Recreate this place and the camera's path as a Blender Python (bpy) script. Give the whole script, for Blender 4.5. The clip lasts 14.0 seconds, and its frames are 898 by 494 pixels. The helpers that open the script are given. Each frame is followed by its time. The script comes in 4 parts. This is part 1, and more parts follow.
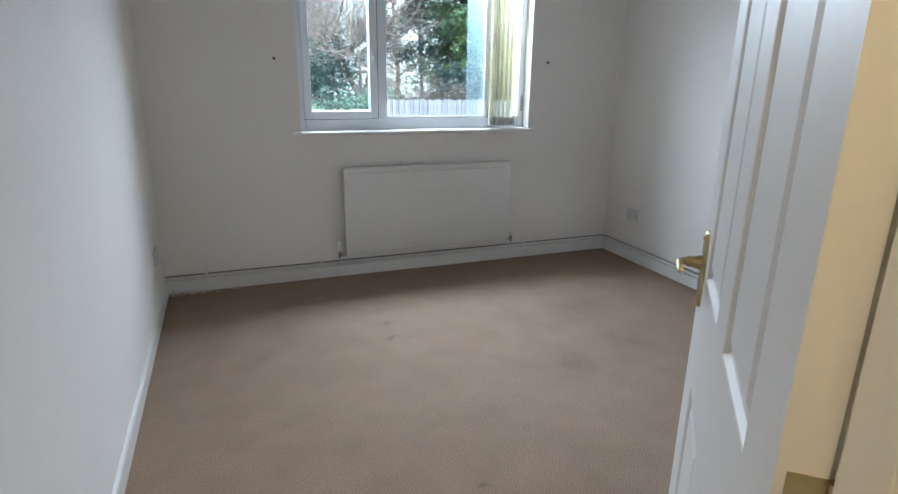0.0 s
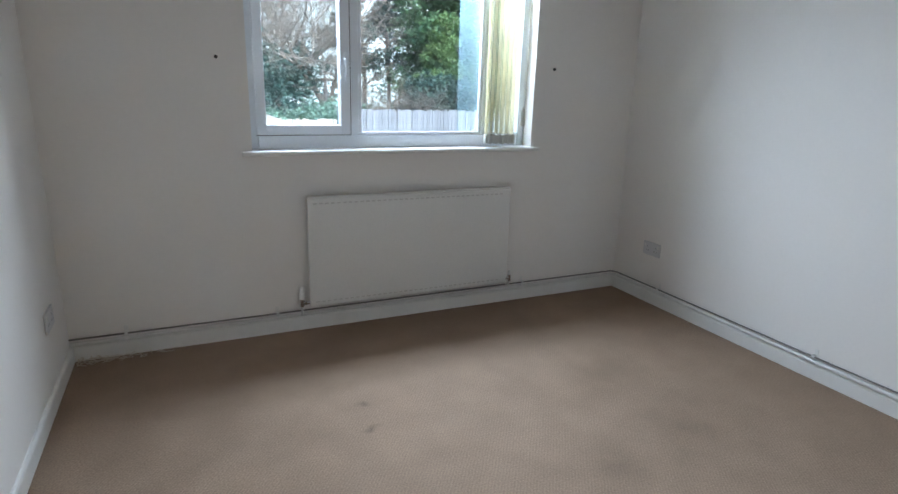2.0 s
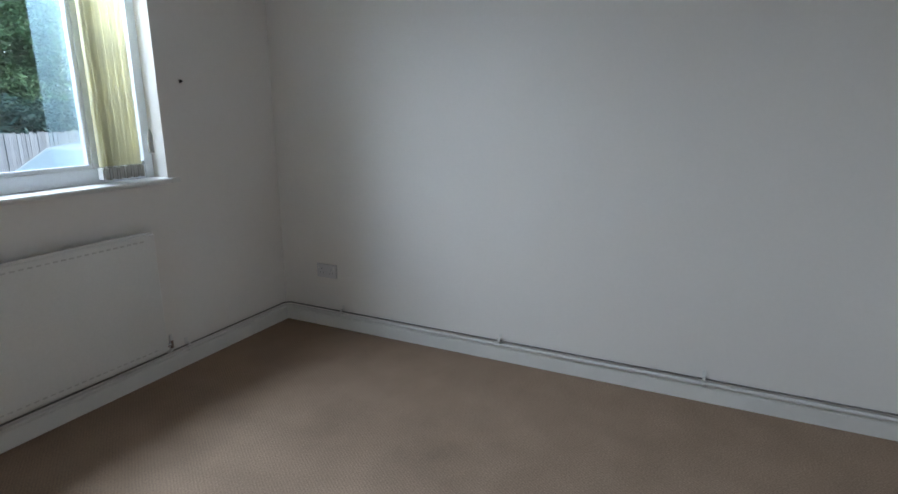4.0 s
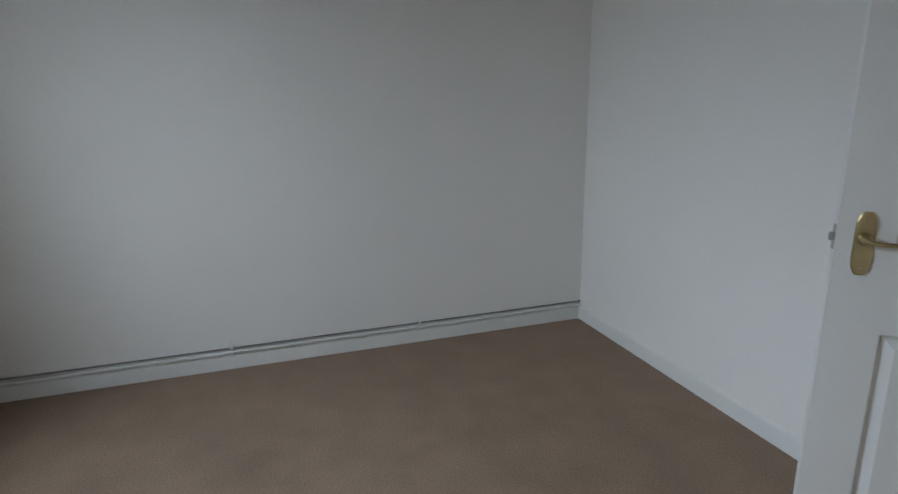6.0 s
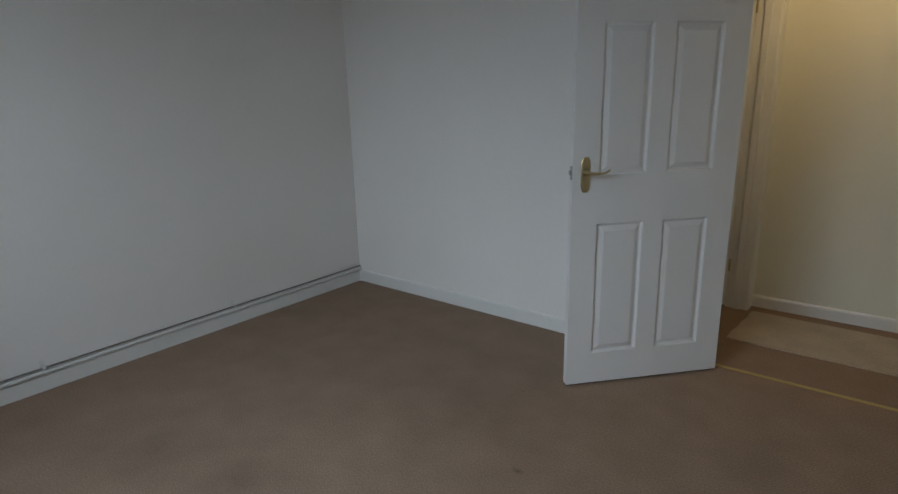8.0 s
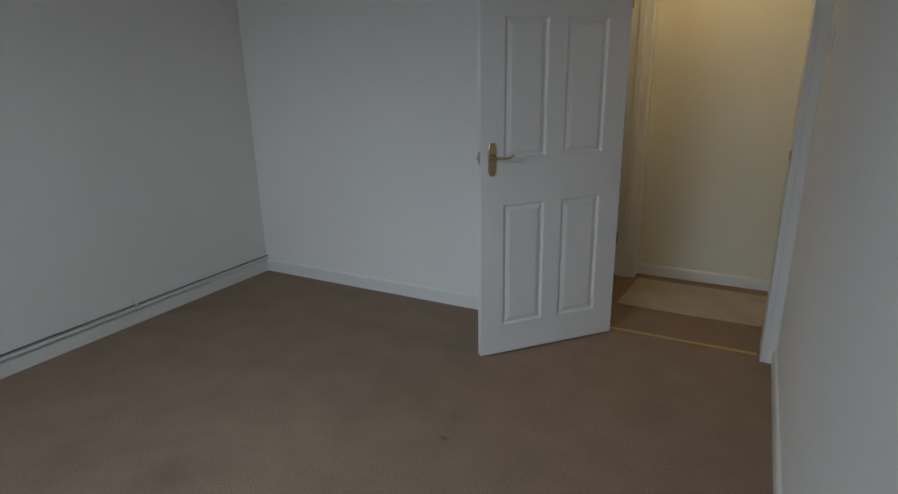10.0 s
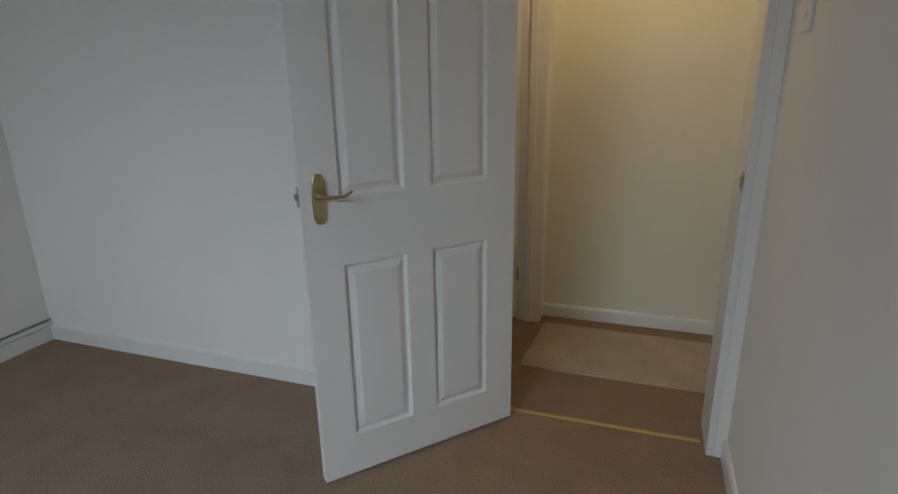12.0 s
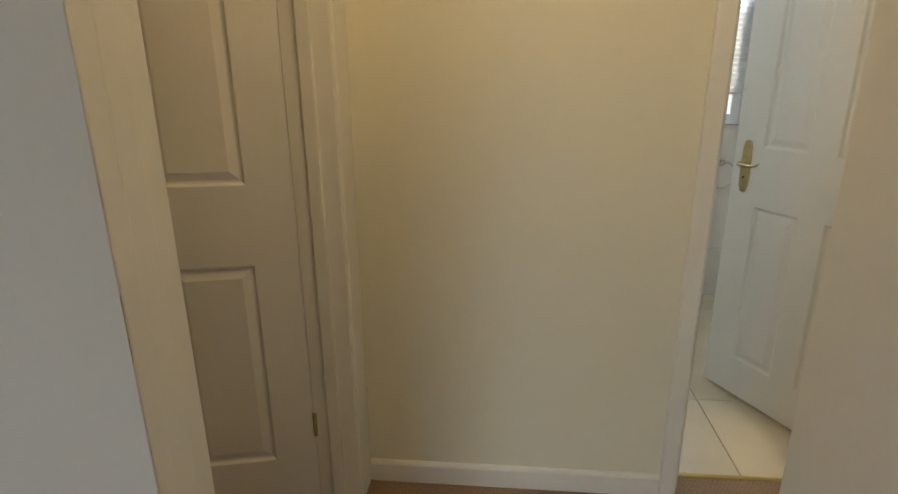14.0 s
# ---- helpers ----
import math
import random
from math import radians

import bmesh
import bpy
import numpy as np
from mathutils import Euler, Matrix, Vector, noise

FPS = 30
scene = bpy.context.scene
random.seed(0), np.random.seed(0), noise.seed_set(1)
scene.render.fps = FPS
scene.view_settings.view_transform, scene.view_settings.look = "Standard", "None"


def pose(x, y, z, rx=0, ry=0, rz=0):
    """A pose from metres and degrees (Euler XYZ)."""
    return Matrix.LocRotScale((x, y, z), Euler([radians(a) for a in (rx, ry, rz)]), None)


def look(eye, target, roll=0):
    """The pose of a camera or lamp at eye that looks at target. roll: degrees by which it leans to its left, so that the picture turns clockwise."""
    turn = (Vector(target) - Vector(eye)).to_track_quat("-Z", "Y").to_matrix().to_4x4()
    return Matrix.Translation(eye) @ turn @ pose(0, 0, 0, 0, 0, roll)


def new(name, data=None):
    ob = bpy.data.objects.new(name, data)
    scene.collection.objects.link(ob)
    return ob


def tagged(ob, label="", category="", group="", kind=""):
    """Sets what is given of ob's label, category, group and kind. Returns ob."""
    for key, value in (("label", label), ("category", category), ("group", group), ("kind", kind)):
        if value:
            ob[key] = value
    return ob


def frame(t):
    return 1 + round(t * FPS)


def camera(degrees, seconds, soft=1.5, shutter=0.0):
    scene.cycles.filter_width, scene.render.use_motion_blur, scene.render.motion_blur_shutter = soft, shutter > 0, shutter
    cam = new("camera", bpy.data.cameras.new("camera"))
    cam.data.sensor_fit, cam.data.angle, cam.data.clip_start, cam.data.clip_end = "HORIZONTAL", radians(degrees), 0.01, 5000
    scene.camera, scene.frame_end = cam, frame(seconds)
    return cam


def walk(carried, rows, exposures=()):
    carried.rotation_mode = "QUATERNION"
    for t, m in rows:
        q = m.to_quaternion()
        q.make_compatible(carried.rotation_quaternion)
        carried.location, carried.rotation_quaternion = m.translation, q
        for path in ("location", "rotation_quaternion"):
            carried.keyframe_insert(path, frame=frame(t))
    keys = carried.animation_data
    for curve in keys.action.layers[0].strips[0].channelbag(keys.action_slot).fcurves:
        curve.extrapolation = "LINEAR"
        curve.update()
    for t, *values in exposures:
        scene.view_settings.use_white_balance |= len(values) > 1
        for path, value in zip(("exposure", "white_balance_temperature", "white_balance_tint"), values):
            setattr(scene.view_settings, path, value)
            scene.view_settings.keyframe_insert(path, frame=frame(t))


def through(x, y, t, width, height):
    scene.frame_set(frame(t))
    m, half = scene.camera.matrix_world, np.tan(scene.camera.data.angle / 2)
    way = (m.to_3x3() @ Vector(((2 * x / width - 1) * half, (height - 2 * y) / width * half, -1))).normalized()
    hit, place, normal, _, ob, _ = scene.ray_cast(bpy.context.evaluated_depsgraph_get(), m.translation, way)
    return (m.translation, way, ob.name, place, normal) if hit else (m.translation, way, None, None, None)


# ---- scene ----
cam = camera(76.5, 14.0)
PATH = [
    (0, (0.410, -0.300, 1.325), (1.112, 1.485, 0.761), 0.85),
    (0.5, (0.452, -0.106, 1.340), (1.160, 1.678, 0.779), 1.15),
    (1, (0.493, 0.082, 1.303), (1.211, 1.868, 0.758), 1.3),
    (1.5, (0.533, 0.276, 1.317), (1.275, 2.052, 0.776), 1.5),
    (2, (0.562, 0.460, 1.312), (1.379, 2.207, 0.782), 1.7),
    (2.5, (0.556, 0.637, 1.310), (1.591, 2.269, 0.797), 1.5),
    (3, (0.577, 0.808, 1.301), (1.838, 2.276, 0.795), 1.4),
    (3.5, (0.645, 0.920, 1.354), (2.147, 2.138, 0.850), 0.8),
    (4, (0.600, 0.997, 1.330), (2.340, 1.852, 0.851), -0.1),
    (4.2, (0.600, 1.035, 1.310), (2.408, 1.742, 0.830), -0.8),
    (6.3, (0.288, 1.966, 1.316), (2.051, 1.164, 0.817), -0.9),
    (6.5, (0.271, 2.087, 1.331), (1.972, 1.167, 0.82), -1.0),
    (7, (0.22, 2.305, 1.33), (1.799, 1.189, 0.819), -1.1),
    (7.5, (0.189, 2.519, 1.337), (1.604, 1.201, 0.825), -1.0),
    (8, (0.18, 2.71, 1.329), (1.396, 1.209, 0.812), -1.4),
    (8.2, (0.169, 2.769, 1.359), (1.327, 1.228, 0.826), -1.6),
    (10.3, (0.205, 2.842, 1.365), (1.076, 1.137, 0.785), -1.0),
    (10.5, (0.232, 2.780, 1.352), (1.073, 1.060, 0.775), -0.95),
    (11, (0.262, 2.517, 1.336), (1.040, 0.768, 0.756), -0.95),
    (11.5, (0.300, 2.209, 1.345), (1.017, 0.439, 0.753), -0.95),
    (12, (0.345, 1.898, 1.345), (0.969, 0.096, 0.749), -0.95),
    (12.5, (0.405, 1.536, 1.326), (0.862, -0.318, 0.727), -1.0),
    (13, (0.428, 1.181, 1.324), (0.786, -0.695, 0.728), -0.8),
    (13.5, (0.435, 0.794, 1.315), (0.714, -1.092, 0.708), -0.7),
    (14, (0.417, 0.410, 1.262), (0.601, -1.491, 0.665), -0.5),
]
EXPOSURES = [(0, 2.26, 6800, 10), (2, 2.19, 6750, 10), (3, 2.07, 6700, 10), (4.2, 1.65, 6900, 10), (6.3, 1.43, 7050, 10), (8, 1.08, 7150, 10), (10.3, 0.97, 7200, 10), (11.5, 1.1, 7300, 10), (12.5, 1.48, 7600, 10), (13, 1.6, 7950, 10), (13.5, 1.62, 8150, 10), (14, 1.7, 8150, 10)]
walk(cam, [(t, look(eye, target, roll)) for t, eye, target, roll in PATH], EXPOSURES)

# ---- daylight ----
world = bpy.data.worlds.new("sky")
scene.world = world
world.use_nodes = True
wn = world.node_tree.nodes
sky = wn.new("ShaderNodeTexSky")
sky.sky_type, sky.sun_disc = "NISHITA", False
sky.sun_elevation, sky.sun_rotation = radians(38), radians(150)
sky.air_density, sky.dust_density, sky.ozone_density = 1.0, 0.3, 2.0
wn["Background"].inputs["Strength"].default_value = 0.15
world.node_tree.links.new(sky.outputs["Color"], wn["Background"].inputs["Color"])

sun = new("sun", bpy.data.lights.new("sun", "SUN"))
sun.data.energy, sun.data.angle, sun.data.color = 1.5, radians(14), (1.0, 0.96, 0.9)
sun.matrix_world = look((6, -10, 12), (2, 8, 0))

hall_bulb = new("hall_bulb", bpy.data.lights.new("hall_bulb", "POINT"))
hall_bulb.data.energy, hall_bulb.data.color, hall_bulb.data.shadow_soft_size = 2.7, (1.0, 0.76, 0.43), 0.12
hall_bulb.location = (0.42, -0.43, 2.22)


def window_daylight(name, centre, width, height, turn, tilt, energy, spread):
    """An area lamp added high at a window, standing in for the sky's light that comes through it."""
    lamp = new(name, bpy.data.lights.new(name, "AREA"))
    lamp.data.shape, lamp.data.size, lamp.data.size_y = "RECTANGLE", width, height
    lamp.data.energy, lamp.data.color = energy, (0.61, 0.775, 1.0)
    lamp.data.spread = radians(spread)
    lamp.matrix_world = pose(*centre, 90 - tilt, 0, turn)
    return lamp


# the bedroom lamp hangs outside above the opening, so its light slants down
window_daylight("bedroom_daylight", (1.69, 4.15, 2.22), 1.8, 0.5, 180, 22, 27, 126)
window_daylight("bathroom_daylight", (-0.345, -2.850, 1.75), 0.86, 0.36, 0, 12, 7.8, 130)


# ---- materials ----
def mat(name, colour, rough=0.6, metal=0.0, var=0.06, scale=6.0, bump=0.1, grain=120.0, fine=0.02, vary=0.0, spec=0.5):
    """Two scales of colour variation and a fine relief over a principled surface."""
    m = bpy.data.materials.new(name)
    m.use_nodes = True
    n, l = m.node_tree.nodes, m.node_tree.links
    b = n["Principled BSDF"]
    b.inputs["Roughness"].default_value, b.inputs["Metallic"].default_value = rough, metal
    b.inputs["Specular IOR Level"].default_value = spec
    tc = n.new("ShaderNodeTexCoord")
    big, small = n.new("ShaderNodeTexNoise"), n.new("ShaderNodeTexNoise")
    big.inputs["Scale"].default_value, big.inputs["Detail"].default_value = scale, 5
    small.inputs["Scale"].default_value, small.inputs["Detail"].default_value = grain, 3
    for x in (big, small):
        l.new(tc.outputs["Object"], x.inputs["Vector"])
    hsv = n.new("ShaderNodeHueSaturation")
    hsv.inputs["Color"].default_value = (*colour, 1)
    mr = n.new("ShaderNodeMapRange")
    mr.inputs["From Min"].default_value, mr.inputs["From Max"].default_value = 0.3, 0.7
    mr.inputs["To Min"].default_value, mr.inputs["To Max"].default_value = 1 - var, 1 + var
    l.new(big.outputs["Fac"], mr.inputs["Value"])
    ms = n.new("ShaderNodeMapRange")
    ms.inputs["From Min"].default_value, ms.inputs["From Max"].default_value = 0.3, 0.7
    ms.inputs["To Min"].default_value, ms.inputs["To Max"].default_value = 1 - fine, 1 + fine
    l.new(small.outputs["Fac"], ms.inputs["Value"])
    mu = n.new("ShaderNodeMath")
    mu.operation = "MULTIPLY"
    l.new(mr.outputs["Result"], mu.inputs[0])
    l.new(ms.outputs["Result"], mu.inputs[1])
    last = mu
    if vary:
        oi, mo, m2 = n.new("ShaderNodeObjectInfo"), n.new("ShaderNodeMapRange"), n.new("ShaderNodeMath")
        mo.inputs["To Min"].default_value, mo.inputs["To Max"].default_value = 1 - vary, 1 + vary
        l.new(oi.outputs["Random"], mo.inputs["Value"])
        m2.operation = "MULTIPLY"
        l.new(mu.outputs[0], m2.inputs[0])
        l.new(mo.outputs["Result"], m2.inputs[1])
        last = m2
    l.new(last.outputs[0], hsv.inputs["Value"])
    l.new(hsv.outputs["Color"], b.inputs["Base Color"])
    if bump:
        bp = n.new("ShaderNodeBump")
        bp.inputs["Strength"].default_value, bp.inputs["Distance"].default_value = bump, 0.002
        l.new(small.outputs["Fac"], bp.inputs["Height"])
        l.new(bp.outputs["Normal"], b.inputs["Normal"])
    return m


def carpet_mat(name, colour, pitch, stains):
    """Cord carpet: fine diagonal ribs crossed with tufts, and dull trodden patches."""
    m = mat(name, colour, rough=0.95, var=0.085, scale=5.5, bump=0.0, grain=140, fine=0.17, spec=0.1)
    n, l = m.node_tree.nodes, m.node_tree.links
    b = n["Principled BSDF"]
    tc = n["Texture Coordinate"]
    heights = []
    for turn in (35, -55):
        mp, wv = n.new("ShaderNodeMapping"), n.new("ShaderNodeTexWave")
        mp.inputs["Rotation"].default_value = (0, 0, radians(turn))
        wv.inputs["Scale"].default_value = 0.314 / pitch
        wv.inputs["Distortion"].default_value, wv.inputs["Detail"].default_value = 2.2, 2
        wv.inputs["Detail Scale"].default_value = 0.6
        l.new(tc.outputs["Object"], mp.inputs["Vector"])
        l.new(mp.outputs["Vector"], wv.inputs["Vector"])
        heights.append(wv)
    tuft = n.new("ShaderNodeMapRange")
    tuft.inputs["To Min"].default_value = 0.55
    l.new(heights[1].outputs["Fac"], tuft.inputs["Value"])
    ad = n.new("ShaderNodeMath")
    ad.operation = "MULTIPLY"
    l.new(heights[0].outputs["Fac"], ad.inputs[0])
    l.new(tuft.outputs["Result"], ad.inputs[1])
    bp = n.new("ShaderNodeBump")
    bp.inputs["Strength"].default_value, bp.inputs["Distance"].default_value = 0.22, 0.003
    l.new(ad.outputs[0], bp.inputs["Height"])
    l.new(bp.outputs["Normal"], b.inputs["Normal"])
    hsv = n["Hue/Saturation/Value"]
    rib = n.new("ShaderNodeMapRange")
    rib.inputs["To Min"].default_value, rib.inputs["To Max"].default_value = 0.93, 1.05
    l.new(ad.outputs[0], rib.inputs["Value"])
    mul = n.new("ShaderNodeMath")
    mul.operation = "MULTIPLY"
    l.new(hsv.inputs["Value"].links[0].from_socket, mul.inputs[0])
    l.new(rib.outputs["Result"], mul.inputs[1])
    socket = mul.outputs[0]
    for x, y, r, dark in stains:
        mp, gr, mx = n.new("ShaderNodeMapping"), n.new("ShaderNodeTexGradient"), n.new("ShaderNodeMapRange")
        mp.vector_type = "TEXTURE"
        mp.inputs["Location"].default_value = (x, y, 0)
        mp.inputs["Scale"].default_value = (r, r * 0.7, 1)
        gr.gradient_type = "QUADRATIC_SPHERE"
        nz, va = n.new("ShaderNodeTexNoise"), n.new("ShaderNodeVectorMath")
        nz.inputs["Scale"].default_value = 7
        va.operation = "MULTIPLY_ADD"
        va.inputs[1].default_value = (0.16, 0.16, 0)
        l.new(tc.outputs["Object"], nz.inputs["Vector"])
        l.new(nz.outputs["Color"], va.inputs[0])
        l.new(tc.outputs["Object"], va.inputs[2])
        l.new(va.outputs["Vector"], mp.inputs["Vector"])
        l.new(mp.outputs["Vector"], gr.inputs["Vector"])
        mx.inputs["To Min"].default_value, mx.inputs["To Max"].default_value = 1, 1 - dark
        l.new(gr.outputs["Fac"], mx.inputs["Value"])
        mm = n.new("ShaderNodeMath")
        mm.operation = "MULTIPLY"
        l.new(socket, mm.inputs[0])
        l.new(mx.outputs["Result"], mm.inputs[1])
        socket = mm.outputs[0]
    l.new(socket, hsv.inputs["Value"])
    return m


def glass_mat(name, tint=(1, 1, 1)):
    m = bpy.data.materials.new(name)
    m.use_nodes = True
    n, l = m.node_tree.nodes, m.node_tree.links
    out = n["Material Output"]
    n.remove(n["Principled BSDF"])
    tr, gl, mx, fr = (n.new("ShaderNodeBsdf" + k) if k in ("Transparent", "Glossy") else n.new("ShaderNode" + k) for k in ("Transparent", "Glossy", "MixShader", "Fresnel"))
    tr.inputs["Color"].default_value = (*tint, 1)
    gl.inputs["Roughness"].default_value = 0.0
    fr.inputs["IOR"].default_value = 1.5
    l.new(fr.outputs[0], mx.inputs[0])
    l.new(tr.outputs[0], mx.inputs[1])
    l.new(gl.outputs[0], mx.inputs[2])
    l.new(mx.outputs[0], out.inputs["Surface"])
    return m


def haze_mat(name, colour, share):
    """A thin milky film: most light passes straight, the rest is scattered through."""
    m = bpy.data.materials.new(name)
    m.use_nodes = True
    n, l = m.node_tree.nodes, m.node_tree.links
    n.remove(n["Principled BSDF"])
    tr, td, mx = n.new("ShaderNodeBsdfTransparent"), n.new("ShaderNodeBsdfTranslucent"), n.new("ShaderNodeMixShader")
    nz, mr, tc = n.new("ShaderNodeTexNoise"), n.new("ShaderNodeMapRange"), n.new("ShaderNodeTexCoord")
    nz.inputs["Scale"].default_value = 5
    mr.inputs["To Min"].default_value, mr.inputs["To Max"].default_value = share * 0.92, share * 1.08
    td.inputs["Color"].default_value = (*colour, 1)
    l.new(tc.outputs["Object"], nz.inputs["Vector"])
    l.new(nz.outputs["Fac"], mr.inputs["Value"])
    l.new(mr.outputs["Result"], mx.inputs[0])
    l.new(tr.outputs[0], mx.inputs[1])
    l.new(td.outputs[0], mx.inputs[2])
    l.new(mx.outputs[0], n["Material Output"].inputs["Surface"])
    return m


def glow_mat(name, colour, strength):
    m = bpy.data.materials.new(name)
    m.use_nodes = True
    n, l = m.node_tree.nodes, m.node_tree.links
    n.remove(n["Principled BSDF"])
    em = n.new("ShaderNodeEmission")
    em.inputs["Color"].default_value, em.inputs["Strength"].default_value = (*colour, 1), strength
    l.new(em.outputs[0], n["Material Output"].inputs["Surface"])
    return m


def leaf_mat(name, colour, spread=0.35, through=0.25):
    """Leaves: each one its own shade, a little light passing through."""
    m = bpy.data.materials.new(name)
    m.use_nodes = True
    n, l = m.node_tree.nodes, m.node_tree.links
    b = n["Principled BSDF"]
    b.inputs["Roughness"].default_value = 0.55
    ge, mr, hsv = n.new("ShaderNodeNewGeometry"), n.new("ShaderNodeMapRange"), n.new("ShaderNodeHueSaturation")
    hsv.inputs["Color"].default_value = (*colour, 1)
    mr.inputs["To Min"].default_value, mr.inputs["To Max"].default_value = 1 - spread, 1 + spread
    l.new(ge.outputs["Random Per Island"], mr.inputs["Value"])
    l.new(mr.outputs["Result"], hsv.inputs["Value"])
    l.new(hsv.outputs["Color"], b.inputs["Base Color"])
    td, mx = n.new("ShaderNodeBsdfTranslucent"), n.new("ShaderNodeMixShader")
    mx.inputs[0].default_value = through
    l.new(hsv.outputs["Color"], td.inputs["Color"])
    l.new(b.outputs[0], mx.inputs[1])
    l.new(td.outputs[0], mx.inputs[2])
    l.new(mx.outputs[0], n["Material Output"].inputs["Surface"])
    return m


def lit_through(m, share):
    """Let thin cloth or plastic pass some light on to its other side."""
    n, l = m.node_tree.nodes, m.node_tree.links
    b = n["Principled BSDF"]
    td, mx = n.new("ShaderNodeBsdfTranslucent"), n.new("ShaderNodeMixShader")
    mx.inputs[0].default_value = share
    l.new(b.inputs["Base Color"].links[0].from_socket, td.inputs["Color"])
    l.new(b.outputs[0], mx.inputs[1])
    l.new(td.outputs[0], mx.inputs[2])
    l.new(mx.outputs[0], n["Material Output"].inputs["Surface"])
    return m


M_WALL = mat("white_emulsion", (0.86, 0.828, 0.79), 0.85, var=0.015, scale=1.5, bump=0.12, grain=55, fine=0.008, spec=0.25)
M_HALLWALL = mat("magnolia_emulsion", (0.78, 0.755, 0.64), 0.85, var=0.02, scale=1.5, bump=0.12, grain=55, fine=0.008, spec=0.25)
M_CEIL = mat("ceiling_paint", (0.82, 0.81, 0.79), 0.9, var=0.02, scale=2, bump=0.2, grain=70)
M_GLOSS = mat("white_gloss_paint", (0.80, 0.79, 0.76), 0.34, var=0.02, scale=5, bump=0.03, grain=40, fine=0.01)
M_DOOR = mat("white_door_paint", (0.80, 0.79, 0.77), 0.42, var=0.015, scale=4, bump=0.06, grain=90, fine=0.01)
# dark for dust and for the shade in the radiator's gaps
M_DUST_SHADE = mat("dust_and_gap_shade", (0.20, 0.17, 0.14), 0.8, var=0.12, scale=20)
M_RAD = mat("radiator_enamel", (0.78, 0.77, 0.74), 0.35, var=0.015, scale=3, bump=0.0)
M_WELD_SHADE = mat("weld_groove_shade", (0.62, 0.60, 0.57), 0.45, var=0.05, scale=20, bump=0.0)
M_PIPE = mat("painted_copper_pipe", (0.74, 0.73, 0.70), 0.38, var=0.04, scale=12, bump=0.04, grain=60)
M_DARK = mat("dark_recess", (0.05, 0.045, 0.04), 0.8)
M_BRASS = mat("polished_brass", (0.53, 0.43, 0.24), 0.33, metal=1.0, var=0.08, scale=30, bump=0.02, grain=200)
M_CHROME = mat("chrome", (0.75, 0.75, 0.76), 0.12, metal=1.0, var=0.03, bump=0.0)
M_STEEL = mat("steel", (0.45, 0.45, 0.46), 0.35, metal=1.0, var=0.05, bump=0.02)
M_PVC = mat("white_upvc", (0.86, 0.91, 0.96), 0.3, var=0.012, scale=4, bump=0.0)
M_GASKET_SHADE = mat("black_gasket_and_shade", (0.03, 0.03, 0.032), 0.6)
M_PLASTIC = mat("white_plastic", (0.78, 0.77, 0.74), 0.35, var=0.02, bump=0.0)
M_SOCKET = mat("grey_white_plastic", (0.66, 0.65, 0.66), 0.35, var=0.02, bump=0.0)
M_BLIND = lit_through(mat("cream_blind_fabric", (0.88, 0.855, 0.71), 0.85, var=0.05, scale=8, bump=0.25, grain=400, fine=0.05, vary=0.06), 0.6)
M_SLAT = lit_through(mat("white_blind_slat", (0.82, 0.83, 0.84), 0.4, var=0.02, bump=0.0), 0.45)
M_PIPE_SHADE = mat("pipe_shadow_line", (0.20, 0.185, 0.17), 0.5, var=0.05, scale=10, bump=0.05, grain=60)
M_WEIGHT = mat("grey_blind_weight", (0.60, 0.60, 0.57), 0.6, var=0.1, bump=0.0)
M_CARPET = carpet_mat("beige_cord_carpet", (0.296, 0.208, 0.149), 0.011, [(2.0, 1.9, 0.45, 0.22), (2.43, 2.0, 0.42, 0.22), (2.35, 2.5, 0.4, 0.16), (1.25, 2.68, 0.05, 0.35), (1.21, 2.47, 0.04, 0.4), (1.22, 1.25, 0.05, 0.45), (1.6, 1.0, 0.6, 0.12)])
M_MAT = carpet_mat("pale_cord_mat", (0.47, 0.395, 0.315), 0.008, [])
M_TILE = mat("cream_floor_tile", (0.66, 0.58, 0.44), 0.22, var=0.05, scale=5, bump=0.02, vary=0.05)
M_GROUT = mat("grout", (0.62, 0.57, 0.48), 0.9)
M_GOLD = mat("gold_threshold_strip", (0.55, 0.42, 0.17), 0.45, metal=1.0, var=0.05, scale=20, bump=0.02)
M_GLASS = glass_mat("window_glass", (0.945, 0.985, 1.0))
M_HAZE = haze_mat("hazy_film", (0.66, 0.84, 0.90), 0.06)
M_TWINE = mat("pale_carpet_thread", (0.60, 0.52, 0.42), 0.9)
M_TARMAC = mat("tarmac_and_gravel", (0.16, 0.15, 0.14), 0.9, var=0.15, scale=0.6, bump=0.3, grain=60, fine=0.1)
M_FENCE = mat("weathered_fence_wood", (0.27, 0.265, 0.285), 0.85, var=0.15, scale=3, bump=0.3, grain=50, fine=0.1, vary=0.22)
M_NEWFENCE = mat("new_fence_wood", (0.54, 0.46, 0.38), 0.8, var=0.1, scale=3, bump=0.2, grain=50, fine=0.06, vary=0.12)
M_BARK = mat("brown_bark", (0.27, 0.215, 0.185), 0.95, var=0.25, scale=4, bump=0.4, grain=30, fine=0.15)
M_CONIFER = leaf_mat("conifer_leaves", (0.115, 0.215, 0.105), 0.55)
